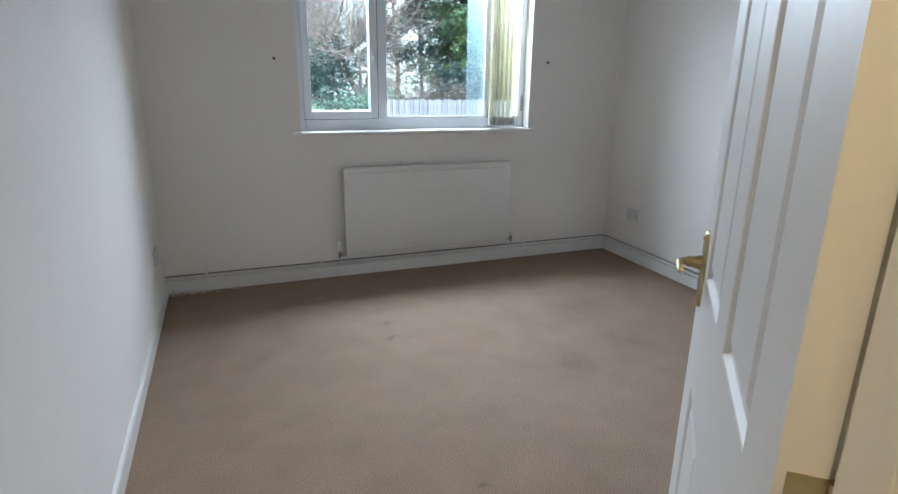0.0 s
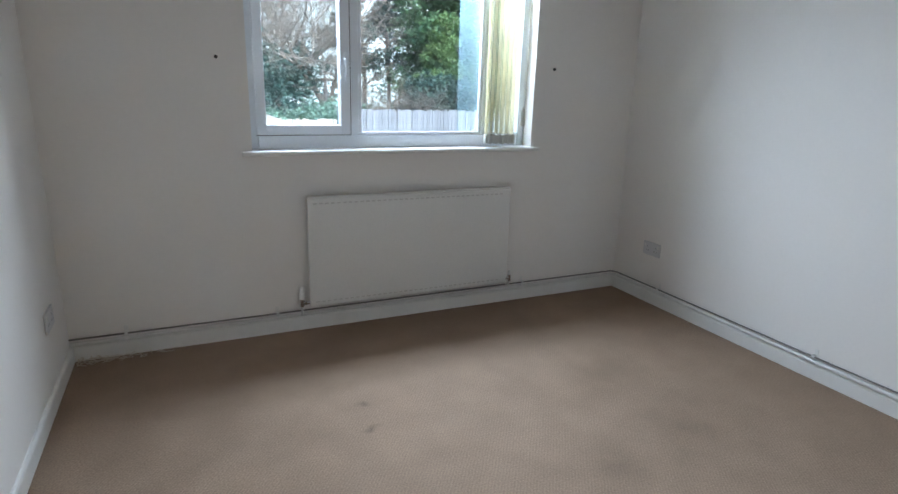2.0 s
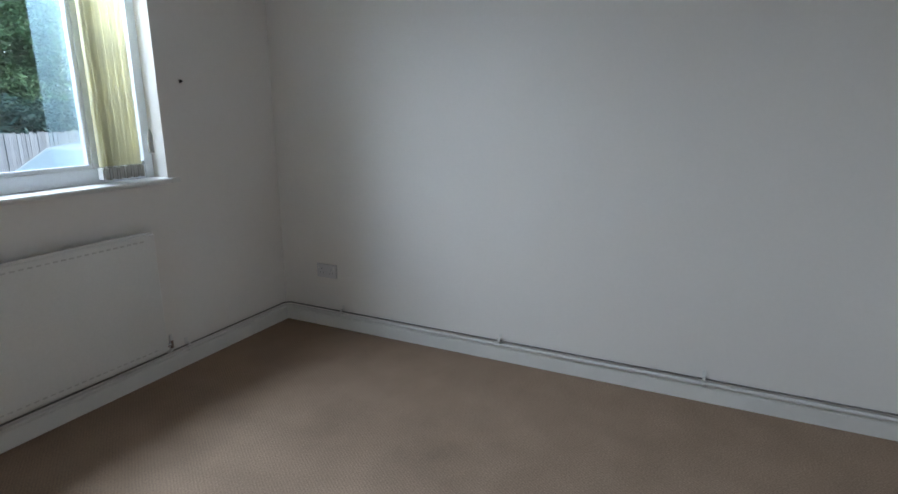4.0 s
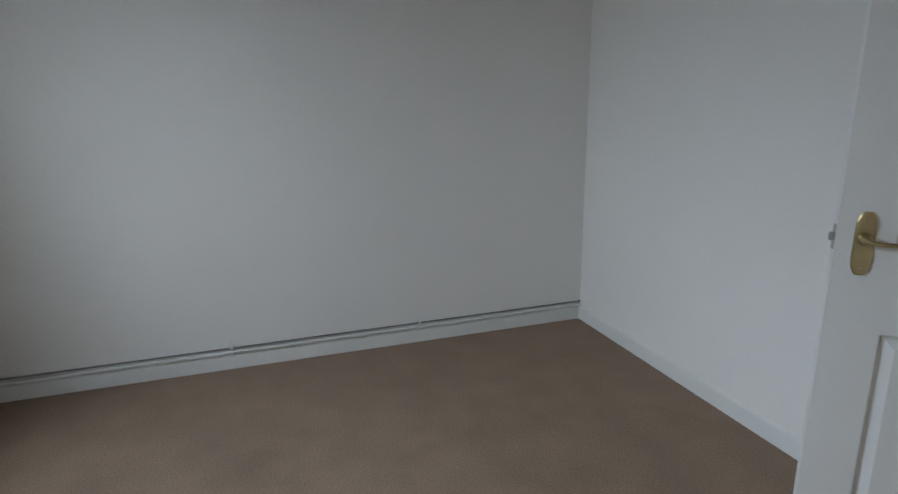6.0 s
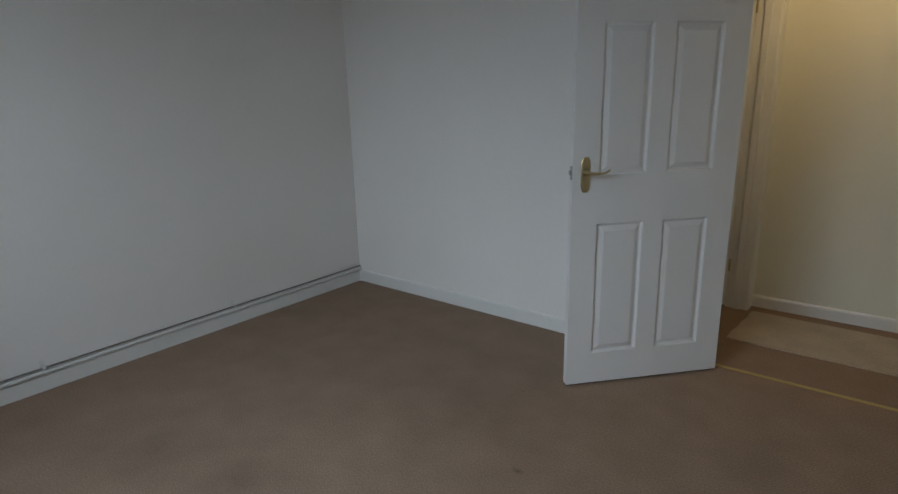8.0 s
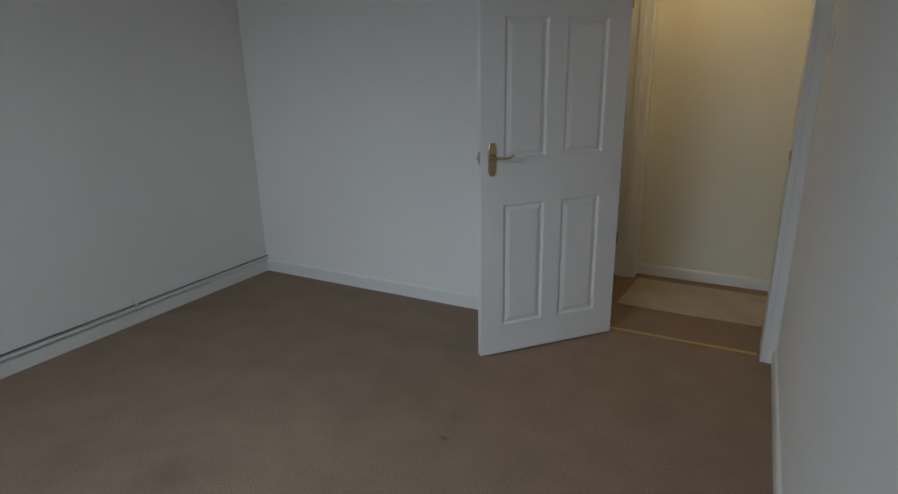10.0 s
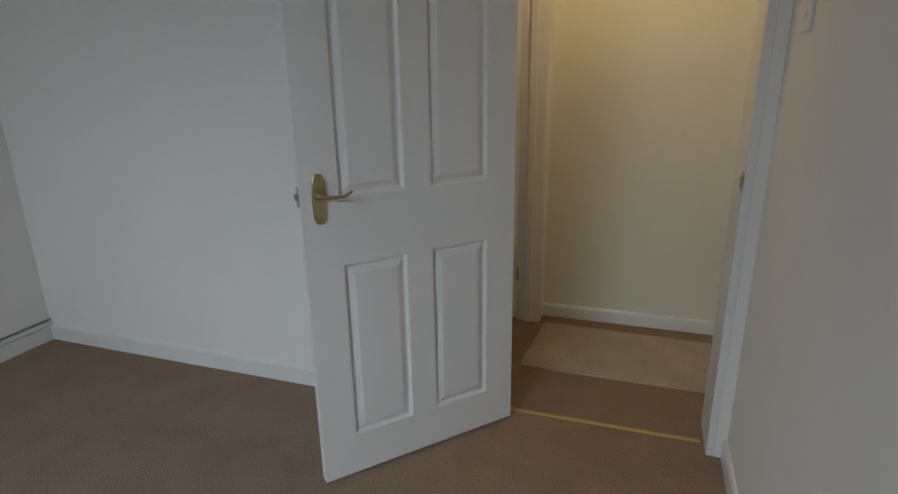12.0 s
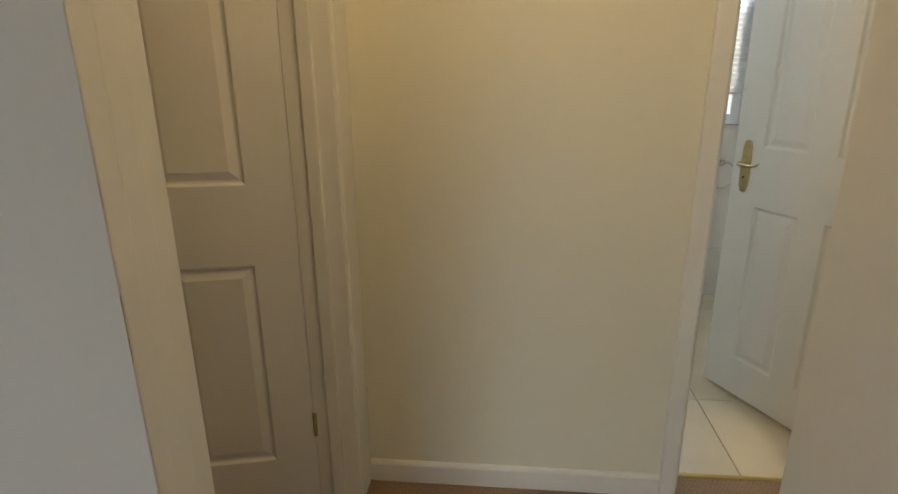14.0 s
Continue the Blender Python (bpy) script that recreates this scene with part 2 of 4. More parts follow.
M_IVY = leaf_mat("ivy_leaves", (0.055, 0.112, 0.095), 0.5)
M_LAUREL = leaf_mat("blue_green_bush_leaves", (0.075, 0.165, 0.14), 0.4)
M_PALELEAF = leaf_mat("pale_green_leaves", (0.21, 0.34, 0.25), 0.35)
# brighter leaf colour for the lit part of the conifer
M_CONIFER_LIT = leaf_mat("lit_conifer_leaves", (0.17, 0.27, 0.10), 0.45)
M_CARPAINT = mat("white_car_paint", (0.80, 0.81, 0.82), 0.15, var=0.01, bump=0.0)
# pale blue base stands in for sky reflected in the car's glass
M_CARGLASS = mat("sky_tinted_car_glass", (0.50, 0.59, 0.62), 0.06, var=0.02, bump=0.0)
M_TYRE = mat("tyre_rubber", (0.03, 0.03, 0.03), 0.85)
M_ROOF = mat("pinkish_shed_roof_felt", (0.42, 0.36, 0.34), 0.9, var=0.12, bump=0.2)
M_CLOUD = glow_mat("overcast_sky", (0.76, 0.90, 1.0), 0.75)
M_BRICK = mat("house_brick", (0.35, 0.20, 0.14), 0.9, var=0.15, scale=5, bump=0.3)


# ---- mesh helpers ----
def add_box(bm, lo, hi):
    r = bmesh.ops.create_cube(bm, size=1)
    c, d = [(a + b) / 2 for a, b in zip(lo, hi)], [b - a for a, b in zip(lo, hi)]
    for v in r["verts"]:
        v.co = Vector((v.co.x * d[0] + c[0], v.co.y * d[1] + c[1], v.co.z * d[2] + c[2]))
    return r["verts"]


def box_bm(lo, hi, bevel=0.0, seg=2):
    bm = bmesh.new()
    add_box(bm, lo, hi)
    if bevel:
        bmesh.ops.bevel(bm, geom=bm.edges[:], offset=bevel, segments=seg, affect="EDGES", profile=0.5)
    return bm


def cyl_bm(a, b, r, r2=None, seg=16, caps=True):
    bm = bmesh.new()
    a, b = Vector(a), Vector(b)
    d = b - a
    m = Matrix.Translation((a + b) / 2) @ d.to_track_quat("Z", "Y").to_matrix().to_4x4()
    bmesh.ops.create_cone(bm, cap_ends=caps, segments=seg, radius1=r, radius2=r if r2 is None else r2, depth=d.length, matrix=m)
    return bm


def tube_bm(points, r, seg=10, closed=False):
    """A round bar along a line of points; r may be one radius or one for each point."""
    bm = bmesh.new()
    pts = [Vector(p) for p in points]
    n = len(pts)
    rings, ref = [], None
    for i, p in enumerate(pts):
        if closed:
            d = pts[(i + 1) % n] - pts[i - 1]
        else:
            d = pts[min(i + 1, n - 1)] - pts[max(i - 1, 0)]
        d.normalize()
        if ref is None:
            ref = d.orthogonal().normalized()
        ref = (ref - d * ref.dot(d)).normalized()
        side = d.cross(ref)
        rr = r[i] if isinstance(r, (list, tuple)) else r
        rings.append([bm.verts.new(p + (ref * math.cos(2 * math.pi * k / seg) + side * math.sin(2 * math.pi * k / seg)) * rr) for k in range(seg)])
    for i in range(n if closed else n - 1):
        a, b = rings[i], rings[(i + 1) % n]
        for k in range(seg):
            bm.faces.new((a[k], a[(k + 1) % seg], b[(k + 1) % seg], b[k]))
    if not closed:
        bm.faces.new(rings[0][::-1])
        bm.faces.new(rings[-1])
    return bm


def merge(*bms):
    out = bmesh.new()
    for b in bms:
        me = bpy.data.meshes.new("tmp")
        b.to_mesh(me)
        b.free()
        out.from_mesh(me)
        bpy.data.meshes.remove(me)
    return out


def finish(name, bm, material, smooth=False):
    me = bpy.data.meshes.new(name)
    bmesh.ops.recalc_face_normals(bm, faces=bm.faces[:])
    bm.to_mesh(me)
    bm.free()
    me.materials.append(material)
    if smooth:
        me.shade_smooth()
        me.set_sharp_from_angle(angle=radians(40))
    return me


def part(name, bm, material, parent, label="", smooth=False, at=None):
    ob = new(name, finish(name, bm, material, smooth))
    ob.parent = parent
    if at is not None:
        ob.matrix_basis = at
    return tagged(ob, label)


def thing(name, label, category, m=None, group="", kind=""):
    ob = new(name)
    ob.empty_display_size = 0.1
    if m is not None:
        ob.matrix_basis = m
    return tagged(ob, label, category, group, kind)


def structure(name, bm, material, label, category, smooth=False):
    return tagged(new(name, finish(name, bm, material, smooth)), label, category, kind="structure")


def wall_bm(lo, hi, hole=None, axis="x"):
    """A wall block, with one opening (a0, a1, z0, z1) along its axis."""
    bm = bmesh.new()
    if hole is None:
        add_box(bm, lo, hi)
        return bm
    i = 0 if axis == "x" else 1
    a0, a1, z0, z1 = hole

    def seg(p, q, za, zb):
        if q - p < 1e-4 or zb - za < 1e-4:
            return
        l, h = list(lo), list(hi)
        l[i], h[i], l[2], h[2] = p, q, za, zb
        add_box(bm, l, h)
    seg(lo[i], a0, lo[2], hi[2])
    seg(a1, hi[i], lo[2], hi[2])
    seg(a0, a1, lo[2], z0)
    seg(a0, a1, z1, hi[2])
    return bm


# ---- plan ----
W, D, H = 3.272, 3.478, 2.36          # bedroom width, depth, height
WF = -0.014                           # face of the west wall
S = -0.04                             # room face of the south wall
S2 = -0.17                            # hall face of the south wall
HF = -1.10                            # face of the hall's far wall
HB = -1.20                            # bathroom face of that wall
BF = -2.82                            # bathroom far wall
WX0, WX1, WZ0, WZ1 = 0.872, 2.508, 0.985, 2.12   # window opening
WJ = -0.240    # hall face of the wall west of the bedroom doorway
DX0, DX1, DZ = 0.0215, 0.832, 2.035    # doorway rough opening (lining stands inside it)

structure("floor", box_bm((-0.12, -0.118, -0.12), (W + 0.25, D - 0.0005, 0.0)), M_CARPET, "beige ribbed cord carpet, slightly stained", "floor")
structure("hall_floor", box_bm((-1.3, HB, -0.12), (2.3, -0.1185, 0.0)), M_CARPET, "beige ribbed cord carpet in the hall", "floor")
structure("wall_north", wall_bm((-0.12, D, -0.12), (W + 0.25, D + 0.26, H), (WX0, WX1, 0.968, WZ1)), M_WALL, "white painted outside wall with a window opening", "wall")
structure("wall_east", box_bm((W, S2, -0.12), (W + 0.25, D - 0.0005, H)), M_WALL, "plain white painted bedroom wall", "wall")
structure("wall_west", box_bm((-0.12, S2 + 0.002, 0.0), (WF, D - 0.0005, H)), M_WALL, "plain white painted bedroom wall", "wall")
structure("wall_south", wall_bm((WF + 0.0005, S2, 0.0), (W - 0.0005, S, H), (DX0, DX1, -0.001, DZ)), M_WALL, "white painted wall with a doorway to the hall", "wall")
structure("ceiling", box_bm((-0.12, S2, H), (W + 0.25, D + 0.26, H + 0.1)), M_CEIL, "plain white ceiling", "ceiling")
structure("hall_ceiling", box_bm((-1.3, BF - 0.1, H), (2.3, S2 - 0.001, H + 0.1)), M_CEIL, "plain white ceiling over hall and bathroom", "ceiling")
# hall: far wall with bathroom doorway, east wall with a second doorway
BX0, BX1 = -0.80, -0.131
structure("wall_hall_far", wall_bm((-1.3, HB, 0.0), (2.3, HF, H), (BX0 - 0.03, BX1 + 0.03, -0.001, 2.02)), M_HALLWALL, "cream painted hall wall with a bathroom doorway", "wall")
structure("wall_hall_west", box_bm((-1.4, HB, 0.0), (-1.3, S2, H)), M_HALLWALL, "cream painted hall end wall", "wall")
structure("wall_hall_north", box_bm((-1.3, WJ + 0.002, 0.0), (DX0, S2 - 0.0005, H)), M_HALLWALL, "cream painted hall wall", "wall")
structure("wall_hall_east", wall_bm((0.833, HF + 0.0005, 0.0), (0.945, S2 - 0.0005, H), (-1.005, -0.215, -0.001, 2.03), "y"), M_HALLWALL, "cream painted hall wall with a doorway to a side room", "wall")
structure("wall_side_room", box_bm((2.2, HF, 0.0), (2.3, S2, H)), M_HALLWALL, "cream painted side room wall", "wall")

# bathroom shell
structure("bathroom_floor", box_bm((-1.3, BF - 0.1, -0.12), (0.5, HB, -0.012)), M_GROUT, "pale grout bed under cream floor tiles", "floor")
structure("wall_bathroom_far", wall_bm((-1.3, BF - 0.1, 0.0), (0.5, BF, H), (-0.84, 0.15, 0.965, 1.95)), M_WALL, "white bathroom wall with a window opening", "wall")
structure("wall_bathroom_east", box_bm((0.4, BF, 0.0), (0.5, HB, H)), M_WALL, "white bathroom side wall", "wall")
structure("wall_bathroom_west", box_bm((-1.4, BF - 0.1, 0.0), (-1.3, HB, H)), M_WALL, "white bathroom side wall", "wall")
structure("bathroom_boxing", box_bm((-1.3, BF, -0.012), (0.4, BF + 0.03, 0.277), 0.004), M_GLOSS, "low white boxed ledge along the bathroom wall", "boxing")


# ---- skirting, trim ----
def skirting(name, run, height, out, depth=0.014):
    """A board along a straight run, with a rounded top edge; out is the direction into the room."""
    (x0, y0), (x1, y1) = run
    ox, oy = out
    prof = [(0, 0), (depth, 0), (depth, height - 0.012), (depth * 0.75, height - 0.004), (depth * 0.4, height), (0, height)]
    bm = bmesh.new()
    ends = [[bm.verts.new((x + ox * d, y + oy * d, z)) for d, z in prof] for x, y in ((x0, y0), (x1, y1))]
    k = len(prof)
    for i in range(k):
        bm.faces.new((ends[0][i], ends[0][(i + 1) % k], ends[1][(i + 1) % k], ends[1][i]))
    bm.faces.new(ends[0])
    bm.faces.new(ends[1][::-1])
    return structure(name, bm, M_GLOSS, "white gloss painted skirting board", "skirting")


skirting("baseboard_north", ((WF + 0.0145, D), (W - 0.0145, D)), 0.078, (0, -1))
skirting("baseboard_east", ((W, S + 0.0145), (W, D)), 0.078, (-1, 0))
skirting("baseboard_west", ((WF, S + 0.001), (WF, D)), 0.078, (1, 0))
skirting("baseboard_south", ((DX1 + 0.06, S), (W, S)), 0.085, (0, 1))
skirting("baseboard_hall_far", ((-0.076, HF), (0.8185, HF)), 0.074, (0, 1), 0.013)
skirting("baseboard_hall_west", ((-1.3, HF), (BX0 - 0.06, HF)), 0.074, (0, 1), 0.013)
skirting("baseboard_bathroom", ((0.4, BF + 0.031), (0.4, HB)), 0.08, (-1, 0))


def door_frame(name, x0, x1, y0, y1, top, stop_y, label, arch_room=0.055, arch_hall=0.055, left_arch=True, left_y0=None, right_arch=True, left_stop=True):
    """Lining boards, stops and architraves round a doorway in a wall that runs along x; faces at y0 (far) < y1."""
    t = 0.028
    f = thing(name, label, "door frame", kind="structure")
    left_y0 = y0 if left_y0 is None else left_y0
    part("lining", box_bm((x0 - t, left_y0 - 0.002, 0.001), (x0, y1 + 0.002, top), 0.002), M_GLOSS, f)
    part("lining", box_bm((x1, y0 - 0.002, 0.001), (x1 + t, y1 + 0.002, top), 0.002), M_GLOSS, f)
    part("head", box_bm((x0 - t, y0 - 0.002, top), (x1 + t, y1 + 0.002, top + t), 0.002), M_GLOSS, f)
    sy = sorted((stop_y, stop_y - 0.035 if stop_y > (y0 + y1) / 2 else stop_y + 0.035))
    if left_stop:
        part("door_stop", box_bm((x0 - 0.001, sy[0], 0.001), (x0 + 0.012, sy[1], top), 0.002), M_GLOSS, f)
    part("door_stop", box_bm((x1 - 0.012, sy[0], 0.001), (x1 + 0.001, sy[1], top), 0.002), M_GLOSS, f)
    part("door_stop", box_bm((x0, sy[0], top - 0.012), (x1, sy[1], top + 0.001), 0.002), M_GLOSS, f)
    for yy, s, w in ((y1, 1, arch_room), (y0, -1, arch_hall)):
        a, b = sorted((yy + s * 0.0005, yy + s * 0.016))
        if w:
            if left_arch:
                part("architrave", box_bm((x0 - 0.006 - w, a, 0.001), (x0 - 0.006, b, top + 0.006 + w), 0.005, 3), M_GLOSS, f)
            if right_arch and (s > 0 or right_arch != "room"):
                part("architrave", box_bm((x1 + 0.006, a, 0.001), (x1 + 0.006 + w, b, top + 0.006 + w), 0.005, 3), M_GLOSS, f)
            part("architrave", box_bm((x0 - 0.0055, a, top + 0.006), (x1 + 0.0055 if s > 0 or right_arch != "room" else x1 + 0.02, b, top + 0.006 + w), 0.005, 3), M_GLOSS, f)
    return f


JX0, JX1 = 0.050, 0.804
frame_bed = door_frame("door_frame_bedroom", JX0, JX1, S2, S, 2.0, S - 0.042, "white gloss painted bedroom door frame", 0.05, 0.05, left_arch=False, left_y0=WJ, right_arch="room", left_stop=False)
frame_bath = door_frame("door_frame_bathroom", BX0, BX1, HB, HF, 1.99, HB + 0.04, "white gloss painted bathroom door frame", 0.048, 0.048)


# ---- doors ----
LEAF_H, LEAF_T = 1.981, 0.035


def panel_bm(w, h, t):
    """Both faces of a raised and fielded panel, w by h, in a leaf t thick, from its lower left corner."""
    bm = bmesh.new()
    rings = [(0, 0), (0.003, -0.001), (0.008, -0.0085), (0.011, -0.010), (0.015, -0.0105), (0.033, -0.0035), (0.037, -0.002)]
    for side in (0, 1):
        prev = None
        for inset, depth in rings:
            y = -depth if side == 0 else t + depth
            c = [bm.verts.new(p) for p in ((inset, y, inset), (w - inset, y, inset), (w - inset, y, h - inset), (inset, y, h - inset))]
            if prev:
                for k in range(4):
                    bm.faces.new((prev[k], prev[(k + 1) % 4], c[(k + 1) % 4], c[k]))
            prev = c
        bm.faces.new(prev)
    return bm


def leaf_bm(w, h, t, holes):
    """A door leaf from its free lower corner (0,0,0), with rectangular gaps for panels in both faces."""
    bm = bmesh.new()
    xs = sorted({0, w, *[v for q in holes for v in (q[0], q[1])]})
    zs = sorted({0, h, *[v for q in holes for v in (q[2], q[3])]})
    cache = {}

    def vert(x, y, z):
        if (x, y, z) not in cache:
            cache[(x, y, z)] = bm.verts.new((x, y, z))
        return cache[(x, y, z)]
    for y in (0, t):
        for xa, xb in zip(xs, xs[1:]):
            for za, zb in zip(zs, zs[1:]):
                if any(q[0] <= xa and xb <= q[1] and q[2] <= za and zb <= q[3] for q in holes):
                    continue
                bm.faces.new([vert(*p) for p in ((xa, y, za), (xb, y, za), (xb, y, zb), (xa, y, zb))])
    for za, zb in zip(zs, zs[1:]):
        for x in (0, w):
            bm.faces.new([vert(*p) for p in ((x, 0, za), (x, t, za), (x, t, zb), (x, 0, zb))])
    for xa, xb in zip(xs, xs[1:]):
        for z in (0, h):
            bm.faces.new([vert(*p) for p in ((xa, 0, z), (xb, 0, z), (xb, t, z), (xa, t, z))])
    return bm


def lever_handle(parent, x, z, y, out, along, label, plate_w=0.042, plate_h=0.15, keyhole=False):
    """A brass scroll lever on a shaped backplate; out is the side (-1 or 1) it stands on, along the way the lever points."""
    bm = bmesh.new()
    outline = []
    hw, hh = plate_w / 2, plate_h / 2
    for k in range(40):
        a = 2 * math.pi * k / 40
        px, pz = math.cos(a), math.sin(a)
        sx = abs(px) ** 0.45 * (1 if px > 0 else -1)
        sz = abs(pz) ** 0.45 * (1 if pz > 0 else -1)
        neck = 1 - 0.22 * max(0, abs(sz) - 0.72) / 0.28 * (1 if abs(sz) < 0.93 else 0.7)
        outline.append((x + sx * hw * neck, z + sz * hh))
    lo = [bm.verts.new((px, y, pz)) for px, pz in outline]
    mid = [bm.verts.new((px, y + out * 0.003, pz)) for px, pz in outline]
    top = [bm.verts.new((x + (px - x) * 0.84, y + out * 0.0065, z + (pz - z) * 0.95)) for px, pz in outline]
    for a, b in ((lo, mid), (mid, top)):
        for k in range(40):
            bm.faces.new((a[k], a[(k + 1) % 40], b[(k + 1) % 40], b[k]))
    bm.faces.new(top)
    plate = part("backplate", bm, M_BRASS, parent, label, True)
    for sz in (-1, 1):
        part("screw", cyl_bm((x, y + out * 0.006, z + sz * hh * 0.8), (x, y + out * 0.009, z + sz * hh * 0.8), 0.004, 0.003, 10), M_BRASS, plate)
    if keyhole:
        part("keyhole", cyl_bm((x, y + out * 0.006, z - hh * 0.42), (x, y + out * 0.0075, z - hh * 0.42), 0.005, seg=12), M_DARK, plate)
    pts, rad = [], []
    for k in range(15):
        f = k / 14
        px = x + along * (0.0 if f < 0.25 else (f - 0.25) / 0.75 * 0.088)
        py = y + out * (0.006 + min(1, f / 0.25) * 0.040)
        g = max(0, f - 0.25) / 0.75
        pz = z + 0.012 - 0.003 * math.sin(g * math.pi) + 0.011 * max(0, (g - 0.72) / 0.28) ** 1.6
        pts.append((px, py, pz))
        rad.append(0.0105 if f < 0.2 else 0.0068 - 0.0026 * f)
    part("lever", tube_bm(pts, rad, 12), M_BRASS, parent, "", True)
    part("collar", cyl_bm((x, y + out * 0.006, z + 0.012), (x, y + out * 0.02, z + 0.012), 0.015, 0.011, 20), M_BRASS, parent, "", True)


def panel_door(name, w, free, turn, label, handle_label, keyhole=False, lever_z=0.975, hinge_z=(0.225, 1.0, 1.75), handles=True, near_hinge=False, plate_h=0.15):
    """A six-panel leaf. Local x runs from the free edge to the hinges, the y=0 face looks along local -y."""
    d = thing(name, label, "door", pose(free[0], free[1], 0.012, 0, 0, turn), kind="structure")
    st, mu = 0.115, 0.092
    pw = (w - 2 * st - mu) / 2
    rows = ((0.148, 0.76), (0.972, 1.585), (1.69, 1.86))
    holes = [(x, x + pw, a, b) for a, b in rows for x in (st, st + pw + mu)]
    part("leaf", leaf_bm(w, LEAF_H, LEAF_T, holes), M_DOOR, d)
    for a, b in rows:
        me = None
        for x in (st, st + pw + mu):
            if me is None:
                me = finish("panel", panel_bm(pw, b - a, LEAF_T), M_DOOR)
            p = new("panel", me)
            p.parent = d
            p.location = (x, 0, a)
    if handles:
        lever_handle(d, 0.056, lever_z, 0.0, -1, 1, handle_label, keyhole=keyhole, plate_h=plate_h)
        lever_handle(d, 0.056, lever_z, LEAF_T, 1, 1, handle_label, keyhole=keyhole, plate_h=plate_h)
    part("latch", merge(box_bm((-0.0015, 0.006, lever_z - 0.02), (0.001, 0.029, lever_z + 0.038), 0.0005), box_bm((-0.011, 0.011, lever_z), (0.0, 0.023, lever_z + 0.02), 0.003)), M_STEEL, d, "steel latch plate")
    for z in hinge_z:
        if near_hinge:
            part("hinge", merge(cyl_bm((w + 0.003, -0.003, z - 0.038), (w + 0.003, -0.003, z + 0.038), 0.006, seg=12), box_bm((w, 0.0, z - 0.038), (w + 0.002, LEAF_T - 0.008, z + 0.038))), M_BRASS, d, "brass butt hinge")
            continue
        part("hinge", merge(cyl_bm((w + 0.004, LEAF_T + 0.004, z - 0.038), (w + 0.004, LEAF_T + 0.004, z + 0.038), 0.0055, seg=12), box_bm((w, 0.008, z - 0.038), (w + 0.002, LEAF_T, z + 0.038))), M_BRASS, d, "brass butt hinge")
    return d


def leaf_turn(free, hinge):
    return math.degrees(math.atan2(hinge[1] - free[1], hinge[0] - free[0]))


# bedroom door, standing open into the room; local -y must look west
free, hinge = (1.274, 0.520), (0.772, -0.052)
turn_bed = leaf_turn(free, hinge)
bed_door = panel_door("door_bedroom", 0.762, free, turn_bed, "white six-panel door standing open into the bedroom", "brass handle with shaped backplate")

free, hinge = (-0.446, -1.820), (-0.755, -1.222)
bath_door = panel_door("door_bathroom", 0.673, free, leaf_turn(free, hinge), "white six-panel bathroom door standing open", "long brass handle plate with a keyhole", keyhole=True, lever_z=0.90, plate_h=0.19)
free, hinge = (1.6925, -0.801), (0.9535, -0.984)
side_door = panel_door("door_side_room", 0.762, free, leaf_turn(free, hinge), "white six-panel door open into the side room", "brass handle with shaped backplate", hinge_z=(0.262, 1.75), near_hinge=True)

# side doorway: lining and architrave round the opening in the hall's east wall
frame_side = thing("door_frame_side_room", "white gloss painted side room door frame", "door frame", kind="structure")
part("lining", box_bm((0.827, -1.006, 0.001), (0.952, -0.982, 2.0), 0.002), M_GLOSS, frame_side)
part("lining", box_bm((0.827, -0.238, 0.001), (0.952, -0.214, 2.0), 0.002), M_GLOSS, frame_side)
part("head", box_bm((0.827, -1.006, 2.0), (0.952, -0.214, 2.028), 0.002), M_GLOSS, frame_side)
part("door_stop", box_bm((0.872, -0.983, 0.001), (0.907, -0.970, 2.0), 0.002), M_GLOSS, frame_side)
part("architrave", box_bm((0.819, HF + 0.0005, 0.001), (0.8325, -0.988, 2.05), 0.004, 3), M_GLOSS, frame_side)
part("architrave", box_bm((0.819, -0.232, 0.001), (0.8325, S2 - 0.017, 2.05), 0.004, 3), M_GLOSS, frame_side)
part("architrave", box_bm((0.819, -0.9875, 2.006), (0.8325, -0.2325, 2.05), 0.004, 3), M_GLOSS, frame_side)

# strike plate on the bedroom lining
strike = thing("strike_plate", "worn brass strike plate let into the door lining", "strike plate")
part("plate", box_bm((JX0 + 0.0005, S - 0.032, 0.968), (JX0 + 0.003, S - 0.006, 1.028), 0.0008), M_BRASS, strike)
part("lip", box_bm((JX0 + 0.0005, S - 0.008, 0.982), (JX0 + 0.010, S + 0.010, 1.016), 0.002), M_BRASS, strike)
part("hole", box_bm((JX0 + 0.002, S - 0.026, 0.985), (JX0 + 0.0036, S - 0.013, 1.012)), M_DARK, strike)

